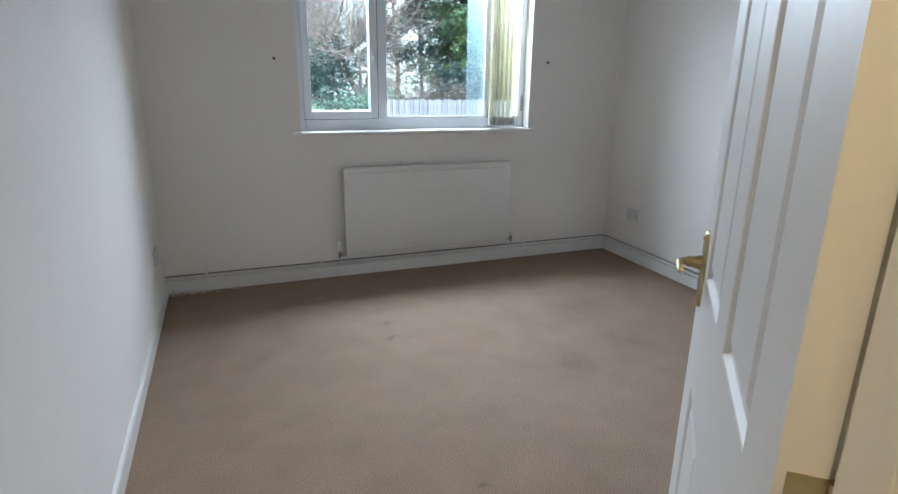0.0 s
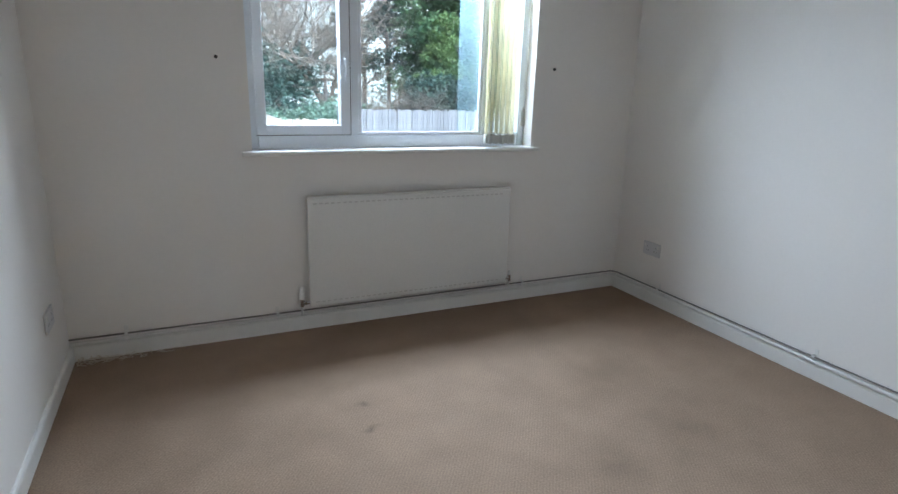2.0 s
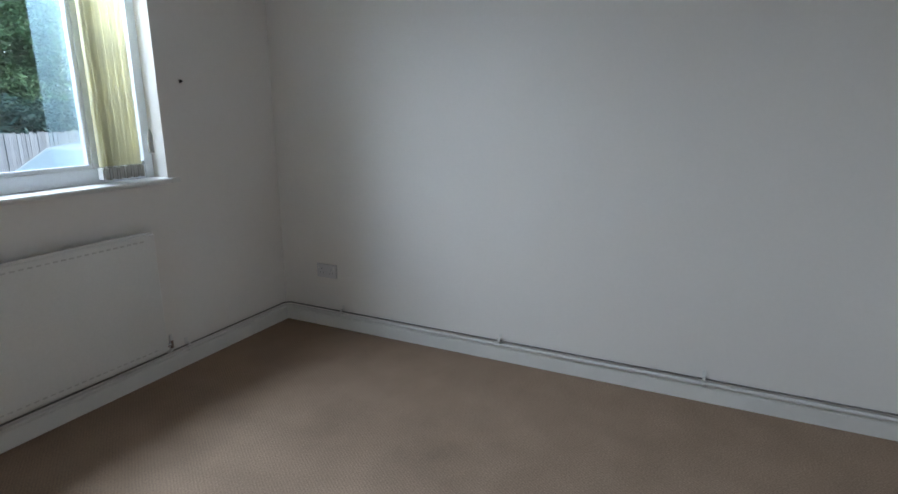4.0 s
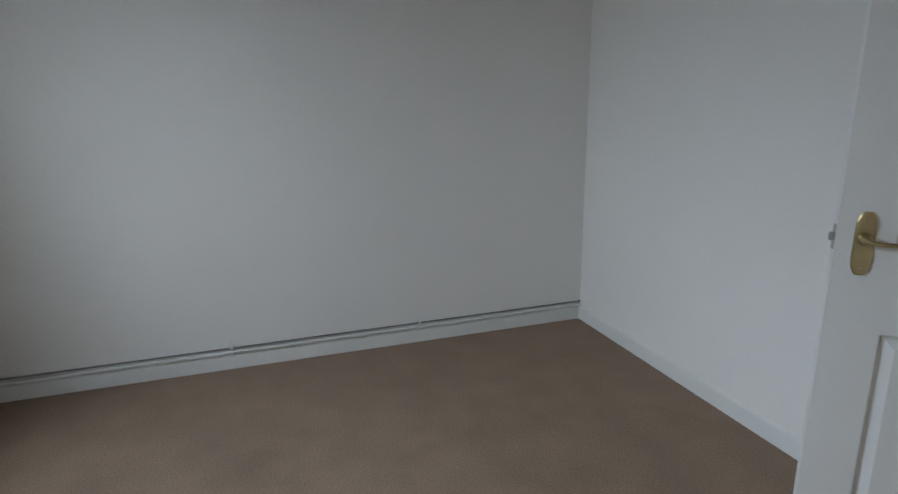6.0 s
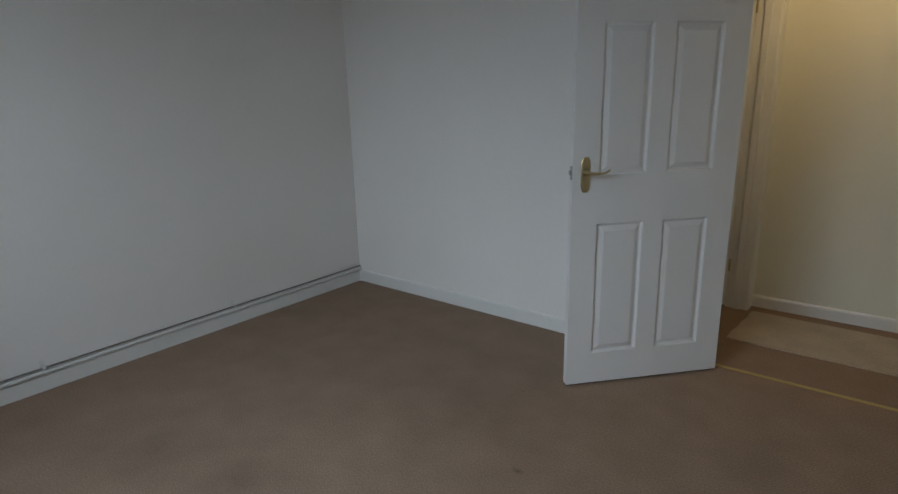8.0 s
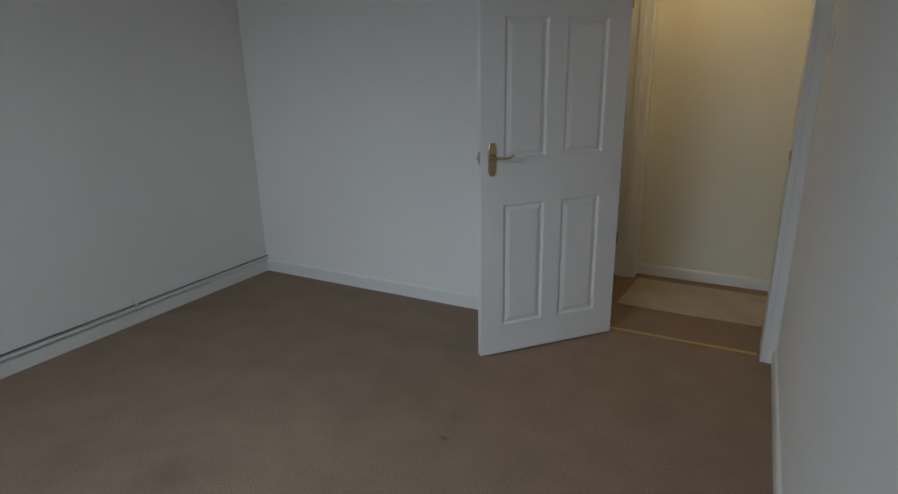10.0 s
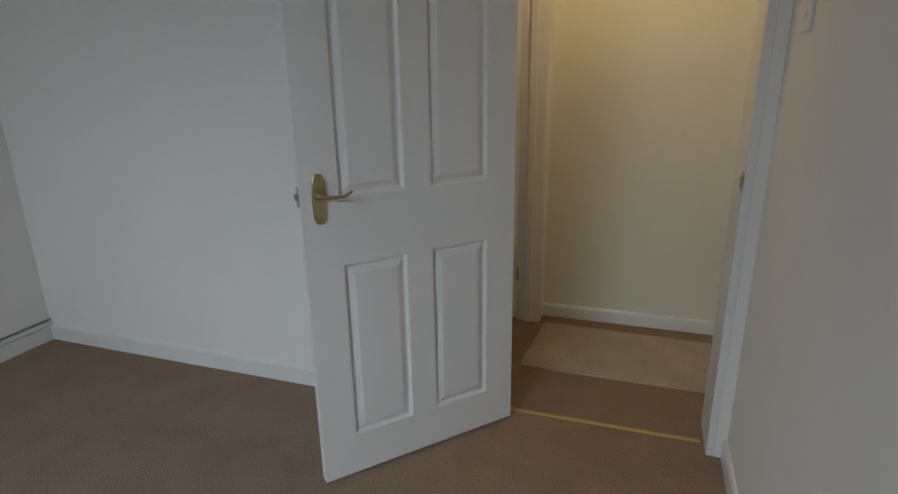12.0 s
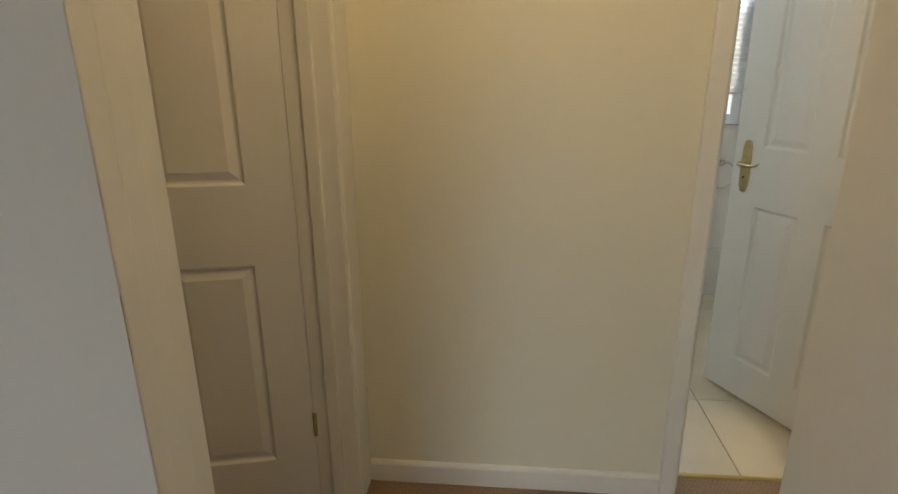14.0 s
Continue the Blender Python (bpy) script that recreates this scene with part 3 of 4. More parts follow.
# gold cover strips where the carpets and the tiles meet
def cover_strip(x0, x1, y):
    bm = bmesh.new()
    prof = [(-0.011, 0.0), (-0.008, 0.003), (0, 0.0045), (0.008, 0.003), (0.011, 0.0)]
    rows = [[bm.verts.new((x, y + a, b + 0.0005)) for a, b in prof] for x in (x0, x1)]
    for k in range(4):
        bm.faces.new((rows[0][k], rows[0][k + 1], rows[1][k + 1], rows[1][k]))
    bm.faces.new(rows[0])
    bm.faces.new(rows[1])
    bm.faces.new((rows[0][0], rows[0][-1], rows[1][-1], rows[1][0]))
    return tagged(new("threshold_strip", finish("threshold_strip", bm, M_GOLD)), "gold metal carpet strip across a doorway", "threshold strip", "carpet strips in doorways")


cover_strip(JX0 + 0.013, JX1 - 0.013, -0.118)
cover_strip(BX0 + 0.002, BX1 - 0.002, HB + 0.005)

# pale mat on the hall carpet
bm = bmesh.new()
nx, ny = 24, 14
grid = [[bm.verts.new((-0.205 + (0.995 + 0.035 * j / ny) * i / nx + 0.003 * math.sin(j * 1.3), (-0.965 - 0.015 * i / nx) * (1 - j / ny) - 0.478 * j / ny, 0.008 + 0.0015 * math.sin(i * 0.9) * math.sin(j * 1.1))) for i in range(nx + 1)] for j in range(ny + 1)]
for j in range(ny):
    for i in range(nx):
        bm.faces.new((grid[j][i], grid[j][i + 1], grid[j + 1][i + 1], grid[j + 1][i]))
ext = bmesh.ops.extrude_face_region(bm, geom=bm.faces[:])
for v in ext["geom"]:
    if isinstance(v, bmesh.types.BMVert):
        v.co.z = 0.0005
tagged(new("hall_mat", finish("hall_mat", bm, M_MAT)), "pale worn cord mat lying on the hall carpet", "mat")

# ---- heating pipes along north and east walls ----
def pipe_run(name, points, r, label, material):
    return tagged(new(name, finish(name, tube_bm(points, r, 12), material, True)), label, "pipe", "heating pipes")


# the upper pipe's dark colour stands in for a shadow line along the wall
for z, off, rr, mt, lb in ((0.093, 0.017, 0.0095, M_PIPE, "white painted copper heating pipe above the skirting"), (0.1145, 0.013, 0.0042, M_PIPE_SHADE, "thin heating pipe above the skirting, coloured dark as a shadow line")):
    cx, cy = W - off, D - off
    pts = [(WF + 0.001, cy, z)] + [(cx - 0.045 + 0.045 * math.sin(a), cy - 0.045 + 0.045 * math.cos(a), z) for a in (math.pi / 2 * k / 6 for k in range(7))] + [(cx, S + 0.003, z)]
    pipe_run("heating_pipe", pts, rr, lb, mt)


def pipe_clip(x, y, out):
    ox, oy = out
    c = thing("pipe_clip", "white plastic double pipe clip on the wall", "pipe clip", group="clips along the heating pipes")
    tx, ty = (1, 0) if oy else (0, 1)
    for z in (0.093, 0.1145):
        pts = []
        for k in range(11):
            a = math.pi * (-0.62 + 1.24 * k / 10)
            d = 0.015 + 0.0125 * math.cos(a)
            pts.append((x + ox * d, y + oy * d, z + 0.0115 * math.sin(a)))
        part("jaw", merge(*[tube_bm([(p[0] + tx * s, p[1] + ty * s, p[2]) for p in pts], 0.0028, 6) for s in (-0.005, 0, 0.005)]), M_PLASTIC, c, "", True)
    lo = (x + min(0, ox * 0.004) - tx * 0.009, y + min(0, oy * 0.004) - ty * 0.009, 0.079)
    hi = (x + max(0, ox * 0.004) + tx * 0.009, y + max(0, oy * 0.004) + ty * 0.009, 0.152)
    part("base", box_bm(lo, hi, 0.0015), M_PLASTIC, c)
    return c


for yy in (1.003, 2.003, 3.03):
    pipe_clip(W, yy, (-1, 0))
for xx in (0.228, 0.95, 2.5):
    pipe_clip(xx, D, (0, -1))

# ---- radiator ----
RX0, RX1, RZ0, RZ1, RY = 1.120, 2.348, 0.148, 0.758, 3.412
rad = thing("radiator", "white steel panel radiator under the window", "radiator", pose(0, 0, 0))
part("front_panel", box_bm((RX0, RY, RZ0), (RX1, RY + 0.018, RZ1 - 0.012), 0.006, 3), M_RAD, rad, "", True)
part("top_seam", box_bm((RX0 + 0.004, RY + 0.004, RZ1 - 0.016), (RX1 - 0.004, RY + 0.013, RZ1), 0.004, 3), M_RAD, rad)
# dark strip added where only the shaded gap to the wall would show
part("top_gap_shade", merge(*[box_bm((RX0 + 0.012 + 0.0203 * k, RY + 0.0145, RZ1 - 0.012), (RX0 + 0.028 + 0.0203 * k, RY + 0.0495, RZ1 - 0.009)) for k in range(60)]), M_DUST_SHADE, rad, "dark strip added for the shaded gap behind the top edge")
# unseen dusty fins, coloured dark to deepen the shade round the panel
part("convector", merge(*[box_bm((RX0 + 0.05 + 0.033 * k, RY + 0.018, RZ0 + 0.006), (RX0 + 0.052 + 0.033 * k, RY + 0.050, RZ1 - 0.014)) for k in range(35)], box_bm((RX0 + 0.02, RY + 0.050, RZ0 + 0.006), (RX1 - 0.02, RY + 0.052, RZ1 - 0.014))), M_DUST_SHADE, rad, "dusty steel fins, darkened for the shade behind the panel")
for xb in (RX0 + 0.2, RX1 - 0.2):
    part("bracket", merge(box_bm((xb - 0.02, RY + 0.017, RZ0 + 0.03), (xb + 0.02, D - 0.003, RZ0 + 0.045)), box_bm((xb - 0.02, D - 0.006, RZ0 + 0.03), (xb + 0.02, D - 0.001, RZ1 - 0.05))), M_STEEL, rad)
# rows of raised weld marks along top and bottom, greyed as shaded grooves
for zz in (RZ0 + 0.022, RZ1 - 0.042):
    part("weld_line", merge(*[box_bm((RX0 + 0.03 + 0.032 * k, RY - 0.0022, zz), (RX0 + 0.05 + 0.032 * k, RY + 0.001, zz + 0.007), 0.0016, 1) for k in range(36)]), M_WELD_SHADE, rad, "row of short weld marks, greyed for the shade in pressed grooves")
# thermostatic valve with its tail to the pipes
vx, vy = RX0 - 0.042, RY + 0.022
valve = thing("radiator_valve", "white thermostatic valve head on a chrome body", "valve", group="radiator valves")
part("valve_body", merge(cyl_bm((vx, vy, 0.150), (vx, vy, 0.192), 0.012, seg=14), cyl_bm((vx, vy, 0.168), (RX0 + 0.004, vy, 0.168), 0.0095, seg=12), cyl_bm((vx + 0.012, vy, 0.168), (vx + 0.026, vy, 0.168), 0.014, seg=6)), M_CHROME, valve, "chrome valve body", True)
part("valve_head", merge(cyl_bm((vx, vy, 0.190), (vx, vy, 0.205), 0.014, 0.017, 18), cyl_bm((vx, vy, 0.205), (vx, vy, 0.252), 0.0175, 0.0155, 18), cyl_bm((vx, vy, 0.252), (vx, vy, 0.262), 0.0155, 0.009, 18)), M_PLASTIC, valve, "white ribbed plastic head", True)
part("tail_pipe", tube_bm([(vx, vy, 0.152), (vx, vy, 0.115), (vx, vy + 0.012, 0.100), (vx, D - 0.016, 0.093)], 0.0075, 10), M_PIPE, valve, "", True)
vx2 = RX1 + 0.034
lock = thing("radiator_valve", "small lockshield valve on a chrome body", "valve", group="radiator valves")
part("valve_body", merge(cyl_bm((vx2, vy, 0.148), (vx2, vy, 0.19), 0.010, seg=14), cyl_bm((vx2, vy, 0.168), (RX1 - 0.004, vy, 0.168), 0.009, seg=12)), M_CHROME, lock, "chrome valve body", True)
part("valve_cap", cyl_bm((vx2, vy, 0.19), (vx2, vy, 0.218), 0.011, 0.007, 14), M_PLASTIC, lock, "", True)
part("tail_pipe", tube_bm([(vx2, vy, 0.150), (vx2, vy, 0.140), (vx2, vy + 0.012, 0.126), (vx2, D - 0.013, 0.1145)], 0.0075, 10), M_PIPE, lock, "", True)


# ---- sockets and switch ----
def double_socket(m):
    s = thing("wall_socket", "white plastic double socket on the wall", "socket", m, "wall sockets")
    part("faceplate", box_bm((-0.073, -0.009, -0.043), (0.073, 0.0, 0.043), 0.003, 3), M_SOCKET, s)
    for cx in (-0.036, 0.036):
        part("rocker", box_bm((cx - 0.006 + (0.02 if cx > 0 else -0.02), -0.012, 0.012), (cx + 0.006 + (0.02 if cx > 0 else -0.02), -0.008, 0.03), 0.001), M_PLASTIC, s)
        for px, pz in ((0, 0.012), (-0.011, -0.012), (0.011, -0.012)):
            part("pin_hole", box_bm((cx + px - 0.0018, -0.0096, pz - 0.003), (cx + px + 0.0018, -0.0085, pz + 0.003)), M_DARK, s)
    return s


double_socket(pose(W, 3.137, 0.357, 0, 0, -90))
double_socket(pose(WF, 3.15, 0.345, 0, 0, 90))

switch = thing("light_switch", "white plastic single light switch plate", "light switch", pose(WF, 0.175, 1.463, 0, 0, 90))
part("faceplate", box_bm((-0.043, -0.009, -0.043), (0.043, 0.0, 0.043), 0.003, 3), M_PLASTIC, switch)
part("rocker", box_bm((-0.006, -0.013, -0.012), (0.006, -0.008, 0.012), 0.0015), M_PLASTIC, switch)

for xx, zz in ((0.735, 1.434), (2.642, 1.452)):
    nl = thing("wall_nail", "dark screw plug in the white wall beside the window", "nail", group="screw plugs by the window")
    part("plug", cyl_bm((xx, D + 0.01, zz), (xx, D - 0.004, zz), 0.0095, 0.0085, 14), M_DARK, nl)
    part("screw", cyl_bm((xx, D - 0.004, zz), (xx, D - 0.012, zz), 0.005, 0.005, 10), M_DARK, nl)

# ---- window ----
FY = 3.572                               # inner face of the window frame
window = thing("window_1", "white upvc window with one opening side", "window", kind="structure")
def bar(parent, name, lo, hi, material=None, bevel=0.004, label=""):
    return part(name, box_bm(lo, hi, bevel, 2), material or M_PVC, parent, label)


FW = 0.045
bar(window, "frame_jamb", (WX0, FY, 0.969), (WX0 + FW, FY + 0.065, WZ1))
bar(window, "frame_jamb", (WX1 - FW, FY, 0.969), (WX1, FY + 0.065, WZ1))
bar(window, "frame_sill", (WX0 + FW, FY, 0.969), (WX1 - FW, FY + 0.065, WZ0 + 0.075))
bar(window, "frame_head", (WX0 + FW, FY, WZ1 - 0.055), (WX1 - FW, FY + 0.065, WZ1))
MX0, MX1 = 1.388, 1.452
bar(window, "mullion", (MX0, FY + 0.0005, WZ0 + 0.075), (MX1, FY + 0.0645, WZ1 - 0.055))
NX0, NX1 = 2.208, 2.266
bar(window, "mullion", (NX0, FY + 0.0005, WZ0 + 0.075), (NX1, FY + 0.0645, WZ1 - 0.055))
# opening sash, with its own frame, standing a little proud
sash = part("sash", box_bm((WX0 + FW - 0.006, FY - 0.014, WZ0 + 0.078), (WX0 + FW + 0.042, FY + 0.05, WZ1 - 0.058), 0.004), M_PVC, window, "opening casement frame")
SX1 = MX0 + 0.012
bar(sash, "stile", (SX1 - 0.052, FY - 0.014, WZ0 + 0.078), (SX1, FY + 0.05, WZ1 - 0.058))
bar(sash, "bottom_rail", (WX0 + FW + 0.041, FY - 0.0135, WZ0 + 0.078), (SX1 - 0.051, FY + 0.0495, WZ0 + 0.128))
bar(sash, "top_rail", (WX0 + FW + 0.041, FY - 0.0135, WZ1 - 0.108), (SX1 - 0.051, FY + 0.0495, WZ1 - 0.058))
# a dark gap line round the sash
bar(window, "gasket", (WX0 + FW - 0.008, FY - 0.002, WZ0 + 0.0745), (SX1 + 0.002, FY + 0.004, WZ0 + 0.0785), M_GASKET_SHADE, 0, "dark rubber seal")
bar(window, "gasket", (SX1 + 0.0005, FY - 0.003, WZ0 + 0.078), (SX1 + 0.005, FY + 0.004, WZ1 - 0.058), M_GASKET_SHADE, 0, "dark rubber seal")
# beads round the fixed light
bar(window, "glazing_bead", (MX1 - 0.001, FY + 0.006, WZ0 + 0.074), (NX0 + 0.001, FY + 0.028, WZ0 + 0.092))
bar(window, "glazing_bead", (NX1 - 0.001, FY + 0.006, WZ0 + 0.074), (WX1 - FW + 0.001, FY + 0.028, WZ0 + 0.092))
bar(window, "glazing_bead", (MX1 - 0.001, FY + 0.0065, WZ0 + 0.091), (MX1 + 0.016, FY + 0.0275, WZ1 - 0.056))
bar(window, "glazing_bead", (NX0 - 0.016, FY + 0.0065, WZ0 + 0.091), (NX0 + 0.001, FY + 0.0275, WZ1 - 0.056))
for nm, a, b, za, zb in (("pane", WX0 + FW + 0.036, SX1 - 0.046, WZ0 + 0.122, WZ1 - 0.1), ("pane", MX1 + 0.002, NX0 - 0.002, WZ0 + 0.078, WZ1 - 0.057), ("pane", NX1 + 0.002, WX1 - FW - 0.002, WZ0 + 0.078, WZ1 - 0.057)):
    for yy in (FY + 0.024, FY + 0.044):
        p = part(nm, box_bm((a, yy, za), (b, yy + 0.004, zb)), M_GLASS, window, "clear glass pane")
        p.visible_shadow = False
# hazy strip along the edge of the fixed light
film = part("hazy_strip", box_bm((2.066, FY + 0.0485, WZ0 + 0.093), (NX0 - 0.001, FY + 0.0495, WZ1 - 0.057)), M_HAZE, window, "pale hazy film on the glass")
film.visible_shadow = False
# espagnolette handle on the sash
hz = 1.455
wh = part("window_handle", merge(box_bm((SX1 - 0.036, FY - 0.026, hz - 0.035), (SX1 - 0.016, FY - 0.013, hz + 0.035), 0.004), cyl_bm((SX1 - 0.026, FY - 0.026, hz), (SX1 - 0.026, FY - 0.046, hz), 0.010, seg=14), tube_bm([(SX1 - 0.026, FY - 0.044, hz + 0.008), (SX1 - 0.026, FY - 0.048, hz - 0.04), (SX1 - 0.026, FY - 0.046, hz - 0.115)], [0.010, 0.009, 0.006], 10)), M_PVC, window, "white lever window handle", True)
part("lock_button", cyl_bm((SX1 - 0.026, FY - 0.046, hz), (SX1 - 0.026, FY - 0.050, hz), 0.007, seg=12), M_DARK, wh)
# black bar drawn for the shade beside the handle
part("shadow_gap", box_bm((SX1 - 0.014, FY - 0.024, hz - 0.036), (SX1 - 0.0095, FY - 0.0135, hz + 0.01)), M_GASKET_SHADE, wh, "dark bar for the shade beside the handle base")

# inner sill board with a rounded nose
bm = bmesh.new()
prof = [(FY, 0.9685), (FY, 0.991), (D - 0.018, 0.991), (D - 0.027, 0.988), (D - 0.031, 0.980), (D - 0.028, 0.970), (D - 0.018, 0.966), (D - 0.0005, 0.966), (D - 0.0005, 0.9685)]
rows = [[bm.verts.new((x, y, z)) for y, z in prof] for x in (WX0 + 0.0005, WX1 - 0.0005)]
for k in range(len(prof)):
    bm.faces.new((rows[0][k], rows[0][(k + 1) % len(prof)], rows[1][(k + 1) % len(prof)], rows[1][k]))
bm.faces.new(rows[0])
bm.faces.new(rows[1][::-1])
for xa, xb in ((WX0 - 0.05, WX0 + 0.0005), (WX1 - 0.0005, WX1 + 0.05)):
    horn = box_bm((xa, D - 0.0305, 0.967), (xb, D - 0.0008, 0.9905), 0.003)
    bm = merge(bm, horn)
tagged(new("window_sill", finish("window_sill", bm, M_GLOSS)), "white painted window sill board with rounded nose", "window sill", kind="structure")

# ---- vertical blind, drawn aside ----
blind = thing("vertical_blind", "cream fabric vertical blind drawn to one side of the window", "blind")
BY = 3.518
part("headrail", box_bm((WX0 + 0.01, BY - 0.02, WZ1 - 0.045), (WX1 - 0.01, BY + 0.02, WZ1 - 0.002), 0.003), M_PLASTIC, blind)
for k in range(18):
    xk = 2.206 + 0.0115 * k
    tilt = radians(80 + 3 * math.sin(k * 2.1))
    hw = 0.0445
    bm = bmesh.new()
    cols = []
    for j in range(6):
        u = -1 + 2 * j / 5
        dx, dy = math.cos(tilt) * hw * u + 0.0035 * (1 - u * u), math.sin(tilt) * hw * u * 0.5
        cols.append([bm.verts.new((xk + dx, BY + dy, z)) for z in (1.068, 1.4, 1.75, WZ1 - 0.046)])
    for a, b in zip(cols, cols[1:]):
        for i in range(3):
            bm.faces.new((a[i], b[i], b[i + 1], a[i + 1]))
    bmesh.ops.solidify(bm, geom=bm.faces[:], thickness=0.0009)
    sl = part("slat", bm, M_BLIND, blind)
    wv = box_bm((-0.0445, -0.0035, 0), (0.0445, 0.0035, 0.052), 0.001)
    bmesh.ops.transform(wv, matrix=Matrix.Translation((xk, BY, 1.012 + 0.004 * math.sin(k * 1.7))) @ Matrix.Rotation(tilt, 4, "Z") @ Matrix.Diagonal((0.55, 1, 1, 1)), verts=wv.verts[:])
    part("bottom_weight", wv, M_WEIGHT, sl, "grey weighted hem")
cordx, cordy = 2.452, 3.497
part("control_cord", cyl_bm((cordx, cordy, 1.22), (cordx, cordy, WZ1 - 0.04), 0.0016, seg=8), M_PLASTIC, blind)
part("cord_weight", merge(cyl_bm((cordx, cordy, 1.115), (cordx, cordy, 1.20), 0.013, 0.012, 14), cyl_bm((cordx, cordy, 1.20), (cordx, cordy, 1.228), 0.012, 0.003, 14)), M_WEIGHT, blind, "grey-cream cord weight", True)

# frayed carpet threads in the corner
rng = random.Random(4)
bms = []
for k in range(34):
    p = Vector((0.02 + rng.random() ** 1.6 * 0.16, D - 0.022 - rng.random() * 0.05, 0.003))
    if k > 24:
        p = Vector((0.22 + 0.022 * (k - 25), D - 0.03 - rng.random() * 0.02, 0.003))
    pts = [p.copy()]
    a = rng.random() * 6.28
    for j in range(7):
        a += rng.uniform(-0.9, 0.9)
        p = p + Vector((math.cos(a) * 0.013, math.sin(a) * 0.006, 0))
        p.y, p.x = min(p.y, D - 0.02), max(p.x, 0.018)
        p.z = 0.003 + (0.022 if k < 14 else 0.009) * rng.random()
        pts.append(p.copy())
    bms.append(tube_bm(pts, 0.0016, 5))
tagged(new("carpet_threads", finish("carpet_threads", merge(*bms), M_TWINE)), "pale frayed threads at the carpet edge", "threads", kind="stuff")

# ---- bathroom things ----
bw = thing("window_2", "white upvc bathroom window with bright daylight", "window", kind="structure")
X0, X1, Z0, Z1, Y = -0.84, 0.15, 0.965, 1.95, BF - 0.03
for lo, hi in (((X0, Y - 0.05, Z0), (X0 + 0.05, Y, Z1)), ((X1 - 0.05, Y - 0.05, Z0), (X1, Y, Z1)), ((X0 + 0.05, Y - 0.05, Z0), (X1 - 0.05, Y, Z0 + 0.055)), ((X0 + 0.05, Y - 0.05, Z1 - 0.055), (X1 - 0.05, Y, Z1))):
    bar(bw, "window_frame", lo, hi)
pn = part("pane", box_bm((X0 + 0.045, Y - 0.03, Z0 + 0.05), (X1 - 0.045, Y - 0.026, Z1 - 0.05)), M_GLASS, bw, "clear glass pane")
pn.visible_shadow = False
part("window_sill", box_bm((X0 - 0.02, BF - 0.03, Z0 - 0.018), (X1 + 0.02, BF + 0.02, Z0), 0.004), M_GLOSS, bw)
vb = thing("venetian_blind", "white slatted blind in the bathroom window", "blind")
part("headrail", box_bm((X0 + 0.01, BF - 0.026, Z1 - 0.03), (X1 - 0.01, BF - 0.002, Z1 - 0.001), 0.002), M_PLASTIC, vb)
slat_me = None
for k in range(32):
    z = 1.145 + 0.0245 * k
    if slat_me is None:
        b2 = box_bm((X0 + 0.012, -0.0115, -0.0006), (X1 - 0.012, 0.0115, 0.0006))
        bmesh.ops.rotate(b2, cent=(0, 0, 0), matrix=Matrix.Rotation(radians(58), 3, "X"), verts=b2.verts[:])
        slat_me = finish("slat", b2, M_SLAT)
    sl = new("slat", slat_me)
    sl.parent, sl.location = vb, (0, BF - 0.014, z)
part("bottom_rail", box_bm((X0 + 0.012, BF - 0.024, 1.121), (X1 - 0.012, BF - 0.004, 1.133), 0.002), M_PLASTIC, vb)
for xx in (X0 + 0.12, X1 - 0.12):
    part("ladder_cord", cyl_bm((xx, BF - 0.002, 1.121), (xx, BF - 0.002, Z1 - 0.03), 0.001, seg=6), M_PLASTIC, vb)

ring = thing("towel_ring", "chrome towel ring on the bathroom wall", "towel ring")
rx, rz = -0.765, 0.766
part("wall_mount", merge(cyl_bm((rx, BF + 0.0005, rz), (rx, BF + 0.012, rz), 0.025, 0.02, 20), cyl_bm((rx, BF + 0.012, rz), (rx, BF + 0.05, rz), 0.009, seg=12)), M_CHROME, ring, "", True)
part("ring", tube_bm([(rx + 0.07 * math.sin(a), BF + 0.045, rz - 0.065 + 0.07 * math.cos(a)) for a in (2 * math.pi * k / 32 for k in range(32))], 0.005, 8, True), M_CHROME, ring, "", True)

# ---- outside ----
G = -0.75
bm = bmesh.new()
bmesh.ops.create_grid(bm, x_segments=2, y_segments=2, size=400, matrix=Matrix.Translation((0, 0, G)))
structure("ground", bm, M_TARMAC, "grey tarmac parking area outside the window", "ground")
structure("house_base", box_bm((-1.4, BF - 0.1, G), (W + 0.25, D + 0.26, -0.121)), M_BRICK, "brick footing under the flat", "wall")

# pale overcast sky far beyond the trees
bm = bmesh.new()
arc = [(70 * math.sin(radians(a)), 70 * math.cos(radians(a))) for a in range(-70, 71, 10)]
cols = [[bm.verts.new((x, y, z)) for z in (G, 45)] for x, y in arc]
for a, b in zip(cols, cols[1:]):
    bm.faces.new((a[0], b[0], b[1], a[1]))
structure("backdrop", bm, M_CLOUD, "plain white overcast sky in the distance", "sky")

frng = random.Random(7)


